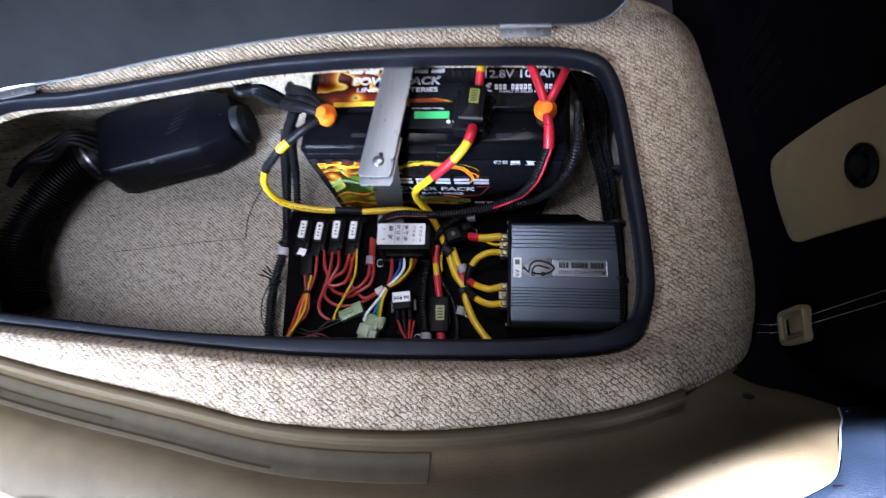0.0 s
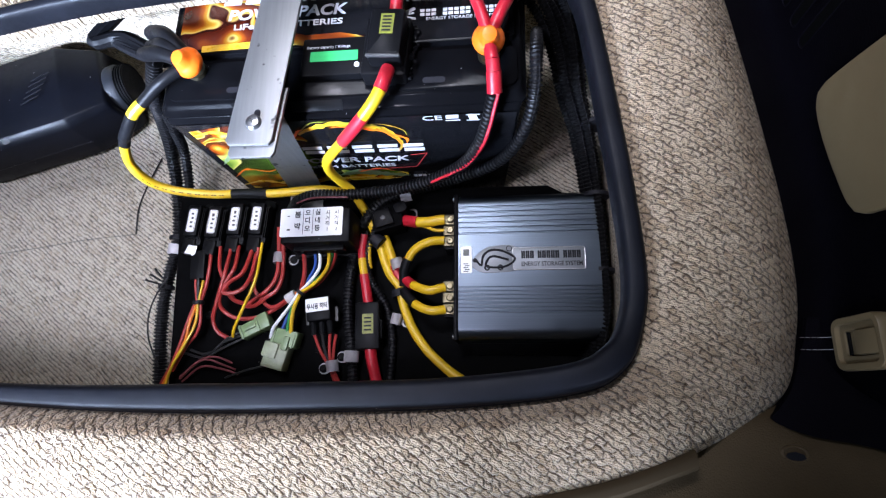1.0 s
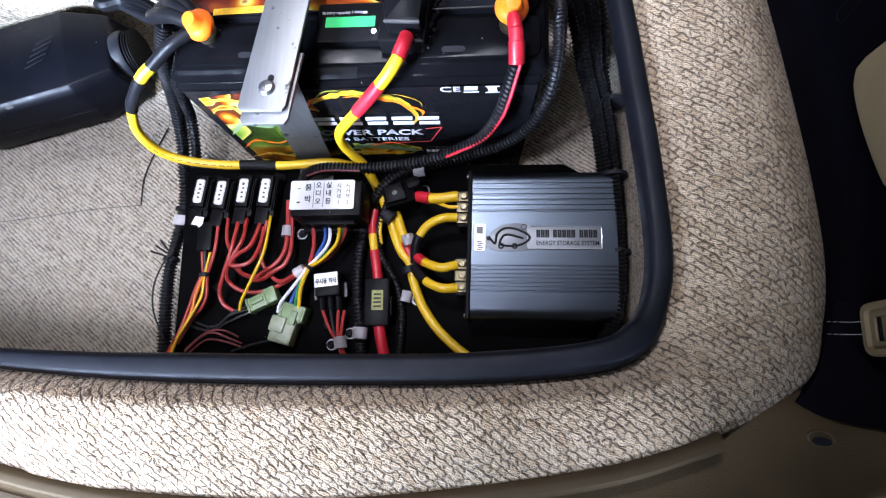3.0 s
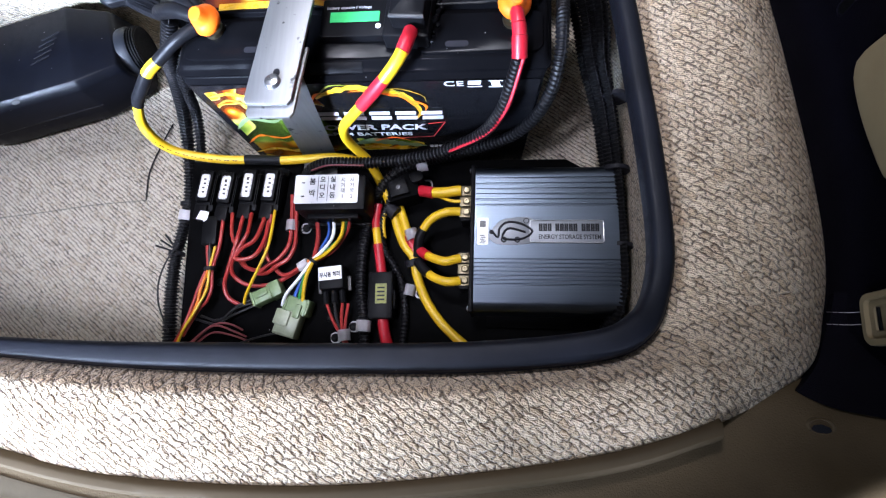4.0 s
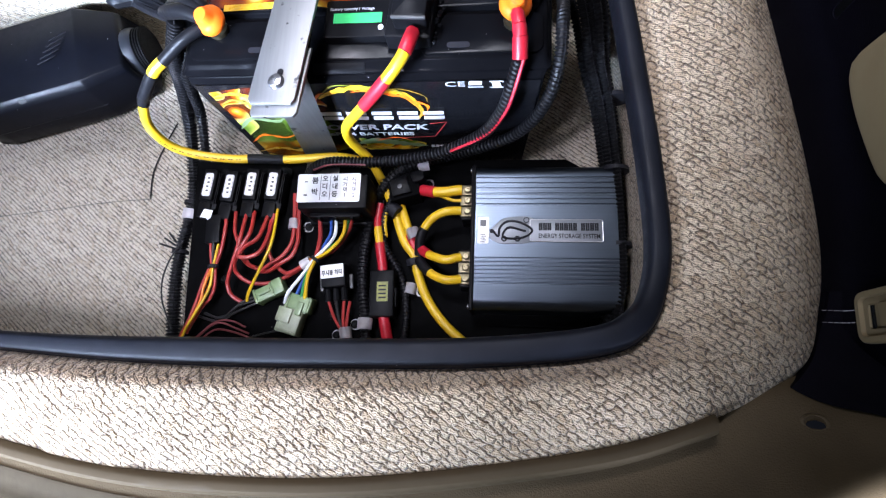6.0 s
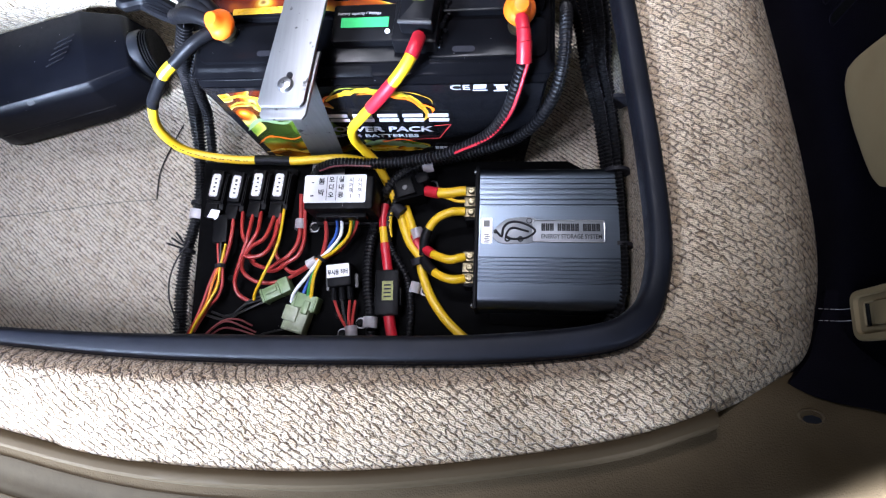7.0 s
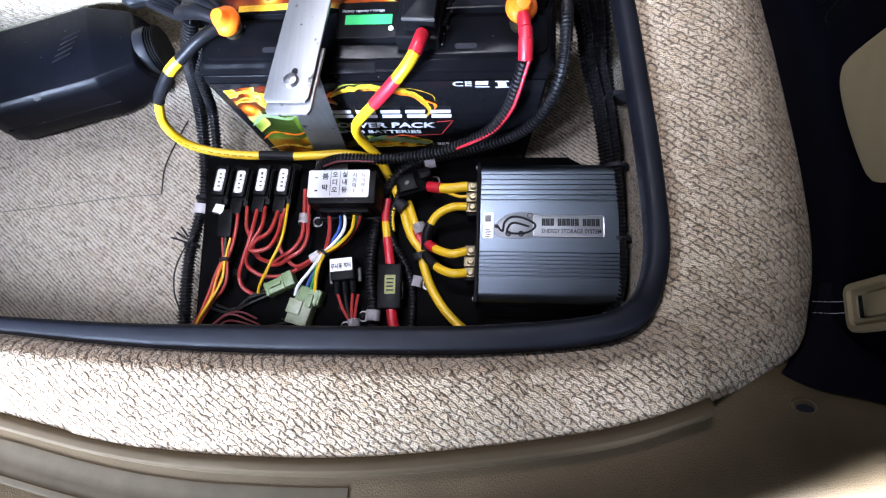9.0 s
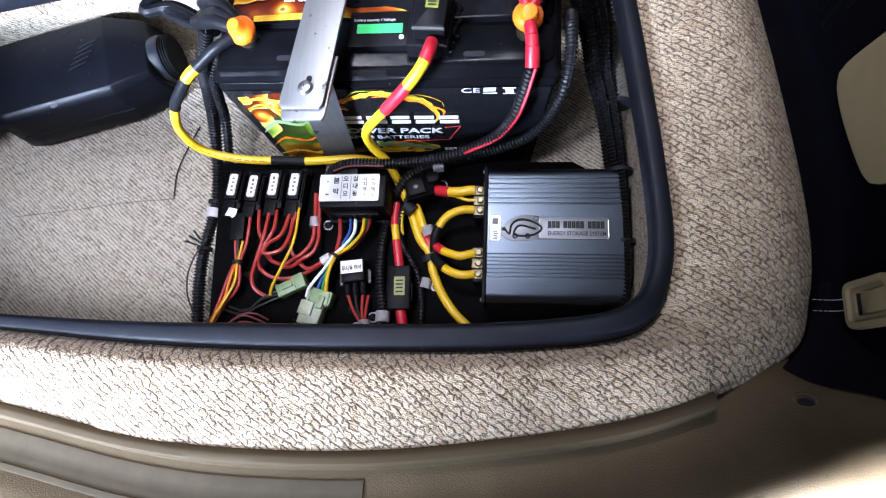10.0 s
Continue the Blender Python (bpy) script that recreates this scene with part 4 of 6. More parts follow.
_fl = [(-0.160, 0.068), (-0.150, 0.069), (-0.08, 0.075), (-0.02, 0.066), (0.012, 0.068), (0.03, 0.074), (0.004, 0.080), (-0.03, 0.079), (-0.06, 0.088), (-0.085, 0.102), (-0.07, 0.12), (-0.03, 0.128), (0.02, 0.13), (0.035, 0.147), (-0.16, 0.148)]
part("flame_print", bm_prism(_fl, 0, 0.0004, TOP @ pose(0, 0, 0.0004)), FLAME, battery)
part("yellow_stripe", bm_prism([(-0.135, 0.0665), (-0.075, 0.0685), (-0.075, 0.0755), (-0.135, 0.0735)], 0, 0.0003, TOP @ pose(0, 0, 0.0009)), GOLD_INK, battery)
_m = TOP @ pose(0, 0, 0.0010)
part("name_print", word_bars(bmesh.new(), "XXXXXX", -0.118, 0.126, 0.135, 0.015, _m, 0.15), WHITE_INK, battery)
part("series_print", text_bm("POWER PACK", 0.0165, _m @ pose(-0.052, 0.106, 0) @ SLANT, 0.0001, 0.0005, 0.120), WHITE_INK, battery)
part("type_print", text_bm("LiFePO4 BATTERIES", 0.009, _m @ pose(-0.050, 0.0925, 0), 0.0001, 0.0002, 0.11), WHITE_INK, battery)
part("rating_print", text_bm("12.8V 100Ah", 0.017, _m @ pose(0.110, 0.115, 0), 0.0001, 0.0003, 0.090), WHITE_INK, battery, "white printed rating")
part("maker_print", word_bars(bmesh.new(), "XXX XXXXX XXXX", 0.080, 0.0955, 0.075, 0.0075, _m), WHITE_INK, battery)
part("system_print", text_bm("ENERGY STORAGE SYSTEM", 0.0048, _m @ pose(0.117, 0.0885, 0), 0.0001, 0.0, 0.062), WHITE_INK, battery)
_bm = bmesh.new()
for i, (x, y, w, h, a) in enumerate(((0.064, 0.098, 0.014, 0.0035, 25), (0.062, 0.0945, 0.015, 0.002, 10), (0.066, 0.0905, 0.011, 0.0025, -15))):
    prism(_bm, round_rect(w, h, h * 0.45), 0, 0.0003, _m @ pose(x + 0.005, y, 0, 0, 0, a))
part("maker_sign", _bm, WHITE_INK, battery)
part("display_bezel", bm_prism(round_rect(0.072, 0.040, 0.003), 0.2155, 0.2245, pose(0.0045, 0.0535, 0), 0.001), PLASTIC_BLACK, battery)
part("display", bm_prism(round_rect(0.046, 0.0105, 0.0005), 0, 0.0004, pose(0.0, 0.0535, 0.2246)), lcd, battery, "lit green display strip")
part("display_print", text_bm("Battery capacity / Voltage", 0.0042, pose(-0.006, 0.0635, 0.2247), 0.0001, 0.0, 0.042), WHITE_INK, battery)
_bm = bmesh.new()
for dx in (0.018, 0.026):
    lathe(_bm, [(0.0026, 0.0), (0.0024, 0.0006), (0.0, 0.0007)], 12, pose(dx + 0.0045, 0.0435, 0.2245))
part("display_button", _bm, WHITE_LABEL, battery)
for cx in (-0.139, 0.144):
    part("terminal_post", bm_lathe([(0.010, 0.214), (0.010, 0.223), (0.006, 0.2235), (0.006, 0.236), (0.0, 0.236)], 18, pose(cx, 0.049, 0)), BRASS, battery)

# terminal caps
for cx, cy, ry, rx in ((-0.137, 0.046, -8, 14), (0.1445, 0.052, 6, 18)):
    part("terminal_cap", bm_lathe([(0.0135, -0.004), (0.0145, -0.001), (0.0140, 0.002), (0.0105, 0.006), (0.0090, 0.0075), (0.0082, 0.011), (0.0062, 0.0142), (0.0, 0.0152)], 22, pose(cx, cy, 0.2380, rx, ry, 0)),
         ORANGE_CAP, battery, "bright orange rubber terminal cap")

# hold-down strap: two plates with a screw and a strap down the front of the battery
strap = thing("battery_strap", pose(-0.053, -0.0214, 0.25), "brushed metal hold-down strap over the battery", "strap")
_out = [(-0.0245, -0.026), (-0.0275, -0.022), (-0.0025, 0.20), (0.0355, 0.20), (0.0145, -0.0225), (0.0115, -0.0265)]
part("top_plate", bm_prism(_out, -0.0015, 0.0015, pose(0, 0, 0.0005), 0.0006), STEEL, strap)
_out = [(-0.024, -0.036), (-0.0265, -0.032), (-0.02, 0.03), (0.022, 0.03), (0.0155, -0.032), (0.0125, -0.036)]
part("lower_plate", bm_prism(_out, -0.0015, 0.0015, pose(0, 0, -0.0045), 0.0006), STEEL, strap)
_bm = bmesh.new()
_c = [(-0.024, 0.0075, -0.006), (-0.030, 0.0060, -0.05), (-0.0445, 0.0050, -0.16), (-0.0465, 0.0045, -0.178), (-0.0465, -0.004, -0.1815), (-0.0465, -0.024, -0.1825)]
pv = None
for x, y, z in _c:
    row = [_bm.verts.new((x + dx, y, z)) for dx in (0, 0.041)]
    if pv:
        _bm.faces.new((pv[0], pv[1], row[1], row[0]))
    pv = row
bmesh.ops.solidify(_bm, geom=_bm.faces[:], thickness=0.002)
part("front_strap", _bm, STEEL, strap)
part("screw", bm_lathe([(0.0074, 0.002), (0.0072, 0.0032), (0.0056, 0.0052), (0.0024, 0.0061), (0.0, 0.0063)], 20, pose(-0.0035, -0.006, 0)), CHROME, strap, "bright cross-head screw")
for a in (20, 110):
    part("screw_recess", bm_box((0, 0, 0), (0.0046, 0.0007, 0.0006), 0, pose(-0.0035, -0.006, 0.0061, 0, 0, a)), GREY_WIRE, strap)
part("screw_slot", bm_prism(round_rect(0.0055, 0.007, 0.0026), 0.0019, 0.0022, pose(-0.0010, 0.0030, 0)), INK, strap)
part("foot_screw", bm_lathe([(0.004, 0.0), (0.0036, 0.002), (0.0, 0.0028)], 14, pose(-0.036, -0.017, -0.1815)), CHROME, strap)

# in-line fuse holder on the battery's lid
fuse_top = thing("inline_fuse", pose(0.053, 0.047, 0.216, 0, 0, -4), "black in-line fuse holder with a yellow label on the battery", "fuse holder")
part("base", bm_prism(round_rect(0.042, 0.060, 0.003), 0.0, 0.018, pose(-0.002, 0.008, 0), 0.002), PLASTIC_BLACK, fuse_top)
part("body", bm_prism(round_rect(0.031, 0.048, 0.003), 0.016, 0.036, pose(0.001, 0.010, 0), 0.003), PLASTIC_BLACK, fuse_top)
part("ridge", bm_box((0.001, -0.0135, 0.034), (0.031, 0.003, 0.003), 0.001), GREY_WIRE, fuse_top)
part("fuse_label", bm_box((0.002, 0.017, 0.0364), (0.012, 0.020, 0.0006), 0.0), YELLOW_LABEL, fuse_top, "yellow label with unreadable print")
_bm = bmesh.new()
for i in range(5):
    quad_bar(_bm, -0.002, 0.010 + i * 0.0035, 0.008, 0.0016, pose(0, 0, 0.0368))
part("label_print", _bm, INK, fuse_top)

random.seed(7)
for i in range(11):
    r = random.uniform(0.002, 0.0045)
    part("glue_bead", bm_lathe([(0, -r * 0.3), (r, 0), (r * 0.9, r * 0.5), (r * 0.4, r * 0.8), (0, r * 0.85)], 9, pose(0.0205 + random.uniform(-0.001, 0.007), -0.018 + 0.0052 * i, 0.001 + random.uniform(0, 0.008), random.uniform(-30, 30), random.uniform(-30, 30), 0)), BATTERY_BLACK, fuse_top, "glossy black glue bead")

# ---- mounting board ----
_bm = bm_prism([(-0.243, -0.021), (0.205, -0.017), (0.262, -0.05), (0.264, -0.19), (0.24, -0.24), (0.18, -0.262), (-0.222, -0.268)], 0.050, 0.065, None, 0.001)
board = thing("mounting_board", pose(0, 0, 0), "black mounting board raised over the bin floor", "board")
part("panel", _bm, BOARD_BLACK, board)
for x, y in ((-0.21, -0.05), (0.19, -0.05), (-0.20, -0.23), (0.20, -0.22)):
    part("stand_off", bm_lathe([(0.0, 0.0), (0.012, 0.0), (0.012, 0.0495), (0.0, 0.0495)], 14, pose(x, y, 0.001)), PLASTIC_BLACK, board)

# ---- charger ----
charger = thing("charger", pose(0.108, -0.1195, 0.0655, 0, 0, 0.7), "ribbed anodised aluminium charger box on the black board", "charger")


def charger_body():
    bm = bmesh.new()
    prof = []
    r, hw, h = 0.012, 0.0775, 0.0425
    prof.append((-hw, 0.0))
    for i in range(7):
        a = radians(180 - 90 * i / 6)
        prof.append((-hw + r + r * math.cos(a), h - r + r * math.sin(a)))
    y = -hw + 0.014
    grooves = [(-0.050 + 0.0042 * i) for i in range(7)] + [(0.033 + 0.0058 * i) for i in range(6)]
    for g in grooves:
        d = 0.0009
        prof += [(g - 0.0012, h), (g - 0.0005, h - d), (g + 0.0005, h - d), (g + 0.0012, h)]
    for i in range(7):
        a = radians(90 - 90 * i / 6)
        prof.append((hw - r + r * math.cos(a), h - r + r * math.sin(a)))
    prof.append((hw, 0.0))
    ends = [[bm.verts.new((x, p, q)) for p, q in prof] for x in (0.0, 0.05, 0.10, 0.144)]
    m = len(prof)
    for a, b in zip(ends, ends[1:]):
        for k in range(m):
            l = (k + 1) % m
            bm.faces.new((a[k], a[l], b[l], b[k]))
    bm.faces.new(ends[0])
    bm.faces.new(ends[-1][::-1])
    return bm


part("body", charger_body(), ALU, charger, sharp=18)
part("end_plate", bm_box((-0.0025, 0, 0.021), (0.005, 0.157, 0.042), 0.002), PLASTIC_BLACK, charger, "black end plate")
part("end_plate", bm_box((0.1455, 0, 0.020), (0.003, 0.153, 0.040), 0.0015), PLASTIC_BLACK, charger)
part("terminal_block", bm_box((-0.010, 0.0395, 0.016), (0.012, 0.040, 0.028), 0.0015), PLASTIC_BLACK, charger)
part("terminal_block", bm_box((-0.010, -0.0335, 0.016), (0.012, 0.040, 0.028), 0.0015), PLASTIC_BLACK, charger)
for ty in (0.0515, 0.0395, 0.0275, -0.0215, -0.0335, -0.0455):
    tm = part("terminal", bm_box((-0.0098, ty, 0.032), (0.0145, 0.0108, 0.005), 0.0010), BRASS, charger, "bright screw terminal")
    part("screw", bm_lathe([(0.0040, 0.0344), (0.0038, 0.0368), (0.0028, 0.0376), (0.0011, 0.0376), (0.0009, 0.0364), (0.0, 0.0364)], 12, pose(-0.0095, ty, 0)), BRASS, tm)
for ty, tz in ((0.074, 0.034), (0.069, 0.010), (-0.074, 0.034), (-0.070, 0.012)):
    part("end_screw", bm_lathe([(0.0026, 0.0), (0.0022, 0.0016), (0.0, 0.0021)], 12, pose(-0.005, ty, tz, 0, -90, 0)), CHROME, charger)
for ty in (0.0825, -0.0825):
    part("mounting_flange", bm_box((0.072, ty, 0.002), (0.120, 0.014, 0.004), 0.001), BOARD_BLACK, charger)
_m = pose(0, 0, 0.0426)
part("badge", bm_prism(round_rect(0.072, 0.0225, 0.002), 0, 0.0008, _m @ pose(0.0925, 0.0045, 0), 0.0003), BADGE, charger, "shiny printed badge")
part("badge_round", bm_prism([(p.x, p.y) for p in spline([(0.014, 0.001, 0), (0.022, -0.0085, 0), (0.042, -0.0095, 0), (0.060, -0.006, 0), (0.061, 0.012, 0), (0.057, 0.019, 0), (0.035, 0.0185, 0), (0.024, 0.0135, 0)], 0.003, True)], 0, 0.0006, _m, 0.0003), BADGE, charger)
part("badge_rim", tube(bmesh.new(), [_m @ Vector((x + 0.0925, y + 0.0045, 0.0008)) for x, y in round_rect(0.0725, 0.0230, 0.002)] + [_m @ Vector((0.0925 + 0.03625, 0.0045 + 0.0095, 0.0008))], 0.0005, 6), CHROME, charger, "bright badge rim")
_bm = bmesh.new()
tube(_bm, [_m @ p for p in spline([(0.019, 0.003, 0.001), (0.024, -0.002, 0.001), (0.026, 0.008, 0.001), (0.034, 0.014, 0.001), (0.047, 0.0125, 0.001), (0.0585, 0.0045, 0.001), (0.048, -0.0035, 0.001), (0.030, -0.0035, 0.001), (0.030, 0.003, 0.001), (0.036, 0.0075, 0.001), (0.052, 0.0035, 0.001)], 0.002)], 0.0012, 6)
for dx in (0.030, 0.0435):
    lathe(_bm, [(0.0032, 0.0006), (0.0032, 0.0012), (0.0014, 0.0012), (0.0014, 0.0006)], 14, _m @ pose(dx, -0.0045, 0))
lathe(_bm, [(0.0024, 0.0006), (0.0024, 0.0011), (0.0, 0.0011)], 10, _m @ pose(0.0175, 0.0035, 0))
lathe(_bm, [(0.0030, 0.0006), (0.0030, 0.0011), (0.0023, 0.0011), (0.0023, 0.0006)], 16, _m @ pose(0.0525, 0.0155, 0))
part("badge_sign", _bm, INK, charger, "plain dark sign on the badge")
for count, bx, bw in ((3, 0.0650, 0.0132), (5, 0.0815, 0.0222), (4, 0.1072, 0.0178)):
    for i in range(count):
        _bm = bmesh.new()
        for k in (0.0, 0.46):
            quad_bar(_bm, bx + (i + k) * bw / count, 0.0085, 0.42 * bw / count, 0.0080, _m @ pose(0, 0, 0.0008))
        part("badge_letter", _bm, INK, charger)
part("badge_print", text_bm("ENERGY STORAGE SYSTEM", 0.0066, _m @ pose(0.0955, -0.0015, 0.0010), 0.0001, 0.0001, 0.061), INK, charger)
part("sticker", bm_prism(round_rect(0.0115, 0.0285, 0.0015), 0, 0.0004, _m @ pose(0.0085, 0.0045, 0)), WHITE_LABEL, charger, "small white serial sticker")
_bm = bmesh.new()
for i in range(5):
    quad_bar(_bm, 0.0055 + 0.0012 * (i % 2), 0.000 - i * 0.0020, 0.005, 0.0010, _m @ pose(0, 0, 0.0004))
quad_bar(_bm, 0.0052, 0.0122, 0.0062, 0.0070, _m @ pose(0, 0, 0.0004))
part("sticker_print", _bm, GREY_WIRE, charger)

# ---- fuse boxes ----
FUSE = [(-0.2092, -0.0685, -4), (-0.1832, -0.0705, -4), (-0.1562, -0.0675, -3), (-0.1297, -0.0675, -3)]
for k, (x, y, a) in enumerate(FUSE):
    fb = thing("fuse_box", pose(x, y, 0.0655, 0, 0, a), ("black fuse box with a white label and a torn white tag" if k == 0 else "black fuse box with a white label on the board"), "fuse box", "row of fuse boxes")
    part("body", bm_box((0, 0.004, 0.008), (0.0225, 0.046, 0.016), 0.0015), PLASTIC_BLACK, fb)
    part("cover", bm_box((-0.002, 0.010, 0.0175), (0.0165, 0.038, 0.007), 0.002), PLASTIC_BLACK, fb)
    part("tail", bm_box((-0.002, -0.021, 0.0125), (0.0155, 0.018, 0.013), 0.0018), PLASTIC_BLACK, fb)
    part("mount_ear", bm_prism(round_rect(0.012, 0.012, 0.005), 0, 0.004, pose(0.006, 0.031, 0), 0.0008), PLASTIC_BLACK, fb)
    for rx in (0.0085, 0.0105):
        part("rib", bm_box((rx, 0.006, 0.0165), (0.0010, 0.036, 0.004), 0.0003), PLASTIC_BLACK, fb)
    lb = part("label_sticker", bm_prism(round_rect(0.0105, 0.0285, 0.0028), 0.021, 0.0214, pose(-0.002, 0.0095, 0)), WHITE_LABEL, fb, "white label sticker")
    _bm = bmesh.new()
    for i in range(4):
        quad_bar(_bm, -0.0036 + 0.0007 * (i % 2), 0.0175 - 0.0052 * i, 0.0030, 0.0036 if i == 0 and k in (1, 2) else 0.0022, pose(0, 0, 0.0214))
    part("label_print", _bm, GREY_WIRE, fb)
    _bm = tube(bmesh.new(), [Vector((x - 0.002, y + 0.0095, 0.0214)) for x, y in round_rect(0.0090, 0.0270, 0.0024)] + [Vector((0.0025, 0.0095 + 0.0111, 0.0214))], 0.00022, 4)
    part("label_border", _bm, GREY_WIRE, fb)
_bm = bm_prism([(-0.009, -0.002), (-0.003, 0.007), (0.007, 0.004), (0.004, -0.003), (0.001, -0.009), (-0.002, -0.004)], 0, 0.0006)
solid("torn_tag", _bm, WHITE_LABEL, "torn white tag stuck on the fuse box", "tag", m=pose(-0.2055, -0.0955, 0.0855, 10, 5, 10))
_bm = bm_box((0, 0, 0), (0.018, 0.034, 0.014), 0.002)
solid("plug_housing", _bm, PLASTIC_BLACK, "small black plug housing below the fuse boxes", "connector", m=pose(-0.197, -0.112, 0.078, 0, 0, 5))

# ---- relay box with the handwritten label ----
relay = thing("relay_box", pose(-0.0473, -0.0775, 0.0655, 0, 0, 1.5), "black relay box with a white handwritten label", "relay box")
part("body", bm_box((0.004, -0.003, 0.0305), (0.076, 0.038, 0.061), 0.003), PLASTIC_BLACK, relay)
part("base", bm_box((0.006, -0.004, 0.006), (0.086, 0.042, 0.012), 0.002), PLASTIC_BLACK, relay)
part("plug_strip", bm_box((0.004, -0.0235, 0.040), (0.056, 0.007, 0.014), 0.0015), PLASTIC_BLACK, relay)
for i in range(3):
    part("plug_rib", bm_box((-0.014 + 0.018 * i, -0.0275, 0.040), (0.003, 0.002, 0.012), 0.0006), PLASTIC_BLACK, relay)
_m = pose(0.0, 0.0008, 0.0612)
part("label_sticker", bm_prism(round_rect(0.0685, 0.0315, 0.002), 0, 0.0006, _m, 0.0002), WHITE_LABEL, relay, "white label with handwritten words")
_bm = bmesh.new()
for col, sz, xs in (("붐박", 0.0080, -0.0150), ("오디오", 0.0070, -0.004), ("실내등", 0.0070, 0.0070)):
    for i, ch in enumerate(col):
        t = text_bm(ch, sz, _m @ pose(xs, (0.010 - 0.0088 * i) if len(col) == 3 else (0.008 - 0.013 * i), 0.0007), 0.0001, 0.00015)
        me = bpy.data.meshes.new("tmp")
        t.to_mesh(me)
        t.free()
        _bm.from_mesh(me)
        bpy.data.meshes.remove(me)
part("handwriting", _bm, INK, relay)
_bm = bmesh.new()
for col, xs in (("시거잭1", 0.018), ("시거잭2", 0.0275)):
    for i, ch in enumerate(col):
        t = text_bm(ch, 0.0056, _m @ pose(xs, 0.0092 - 0.0060 * i, 0.0007), 0.0001, 0.00005)
        me = bpy.data.meshes.new("tmp")
        t.to_mesh(me)
        t.free()
        _bm.from_mesh(me)
        bpy.data.meshes.remove(me)
for xs in (-0.009, 0.0015):
    quad_bar(_bm, xs, 0, 0.0005, 0.027, _m @ pose(0, 0, 0.0007))
for xs in (-0.0265,):
    quad_bar(_bm, xs, 0.007, 0.003, 0.001, _m @ pose(0, 0, 0.0007))
    quad_bar(_bm, xs, -0.008, 0.0035, 0.0016, _m @ pose(0, 0, 0.0007))
part("print", _bm, GREY_WIRE, relay)

# ---- heater plug with its tag ----
plug = thing("heater_plug", pose(-0.0445, -0.1662, 0.0655, 0, 0, 8), "black cable plug with a white printed tag", "connector")
part("shell", bm_box((0, 0.002, 0.015), (0.028, 0.026, 0.026), 0.003), PLASTIC_BLACK, plug)
part("tag", bm_box((-0.0005, 0.0065, 0.0287), (0.0255, 0.0145, 0.0008), 0.0002), WHITE_LABEL, plug, "white printed tag")
part("tag_print", text_bm("무시동 히터", 0.0062, pose(-0.0005, 0.0045, 0.0293), 0.0001, 0.0002, 0.0225), INK, plug)
for dx in (-0.009, 0.0, 0.009):
    part("prong", bm_tube([(dx, -0.008, 0.018), (dx, -0.024, 0.0165)], 0.0037, 0.004, 10), PLASTIC_BLACK, plug)
for sx in (-0.0165, 0.0165):
    part("latch", bm_box((sx, -0.004, 0.014), (0.004, 0.016, 0.004), 0.001), GREY_WIRE, plug)

# ---- pale green plugs ----
ga = thing("green_connector", pose(-0.121, -0.182, 0.0655, 0, 0, 27), "pale green nylon plug lying on the board", "connector", "pale green plugs")
part("housing", bm_box((-0.004, 0, 0.009), (0.028, 0.0150, 0.015), 0.0012), GREEN_CONN, ga)
part("collar", bm_box((0.012, 0.0005, 0.010), (0.012, 0.0175, 0.017), 0.0012), GREEN_CONN, ga)
part("latch", bm_box((-0.004, 0.001, 0.0172), (0.014, 0.005, 0.003), 0.0007), GREEN_CONN, ga)
for dx in (-0.0155, 0.0045):
    part("rib", bm_box((dx, 0.0, 0.0095), (0.0022, 0.0168, 0.0165), 0.0005), GREEN_CONN, ga)
gb = thing("green_connector", pose(-0.0895, -0.2065, 0.0655, 0, 0, -14), "pale green two-part nylon plug with coloured wires", "connector", "pale green plugs")
part("socket", bm_box((0.003, 0.0135, 0.0115), (0.0290, 0.0165, 0.018), 0.0012), GREEN_CONN, gb)
part("housing", bm_box((-0.001, -0.0080, 0.0105), (0.0255, 0.0275, 0.018), 0.0014), GREEN_PALE, gb, "paler translucent nylon housing")
part("step", bm_box((-0.0075, -0.0030, 0.0115), (0.0165, 0.0165, 0.021), 0.0012), GREEN_PALE, gb)
part("latch", bm_box((0.0070, 0.0075, 0.0208), (0.0075, 0.0150, 0.004), 0.0010), GREEN_CONN, gb)
for dx in (-0.0085, 0.0145):
    part("rib", bm_box((dx, 0.0130, 0.0125), (0.0024, 0.0185, 0.018), 0.0006), GREEN_CONN, gb)
part("seat_rib", bm_box((-0.001, -0.0195, 0.0115), (0.0215, 0.0022, 0.0175), 0.0006), GREEN_PALE, gb)

# ---- fuse holder with yellow window ----
fh = thing("fuse_holder", pose(0.0095, -0.181, 0.0655, 0, 0, 3), "black fuse holder with a yellow window label on the board", "fuse holder")
part("body", bm_box((0, 0, 0.0125), (0.0265, 0.050, 0.024), 0.002), PLASTIC_BLACK, fh)
for sx in (-1, 1):
    part("clip", bm_box((sx * 0.0138, -0.004, 0.011), (0.0025, 0.020, 0.016), 0.0008), PLASTIC_BLACK, fh)
part("window", bm_box((0.001, 0.0015, 0.0248), (0.0120, 0.0210, 0.0006), 0.0), YELLOW_LABEL, fh, "yellow label with unreadable print")
_bm = bmesh.new()
for i in range(4):
    quad_bar(_bm, -0.003, -0.005 + i * 0.0042, 0.008, 0.0017, pose(0, 0, 0.0251))
part("window_print", _bm, INK, fh)

# black clip block beside the charger
blk = thing("cable_block", pose(0.0265, -0.062, 0.0655, 0, 0, 22), "black angular cable block screwed to the board", "cable block")
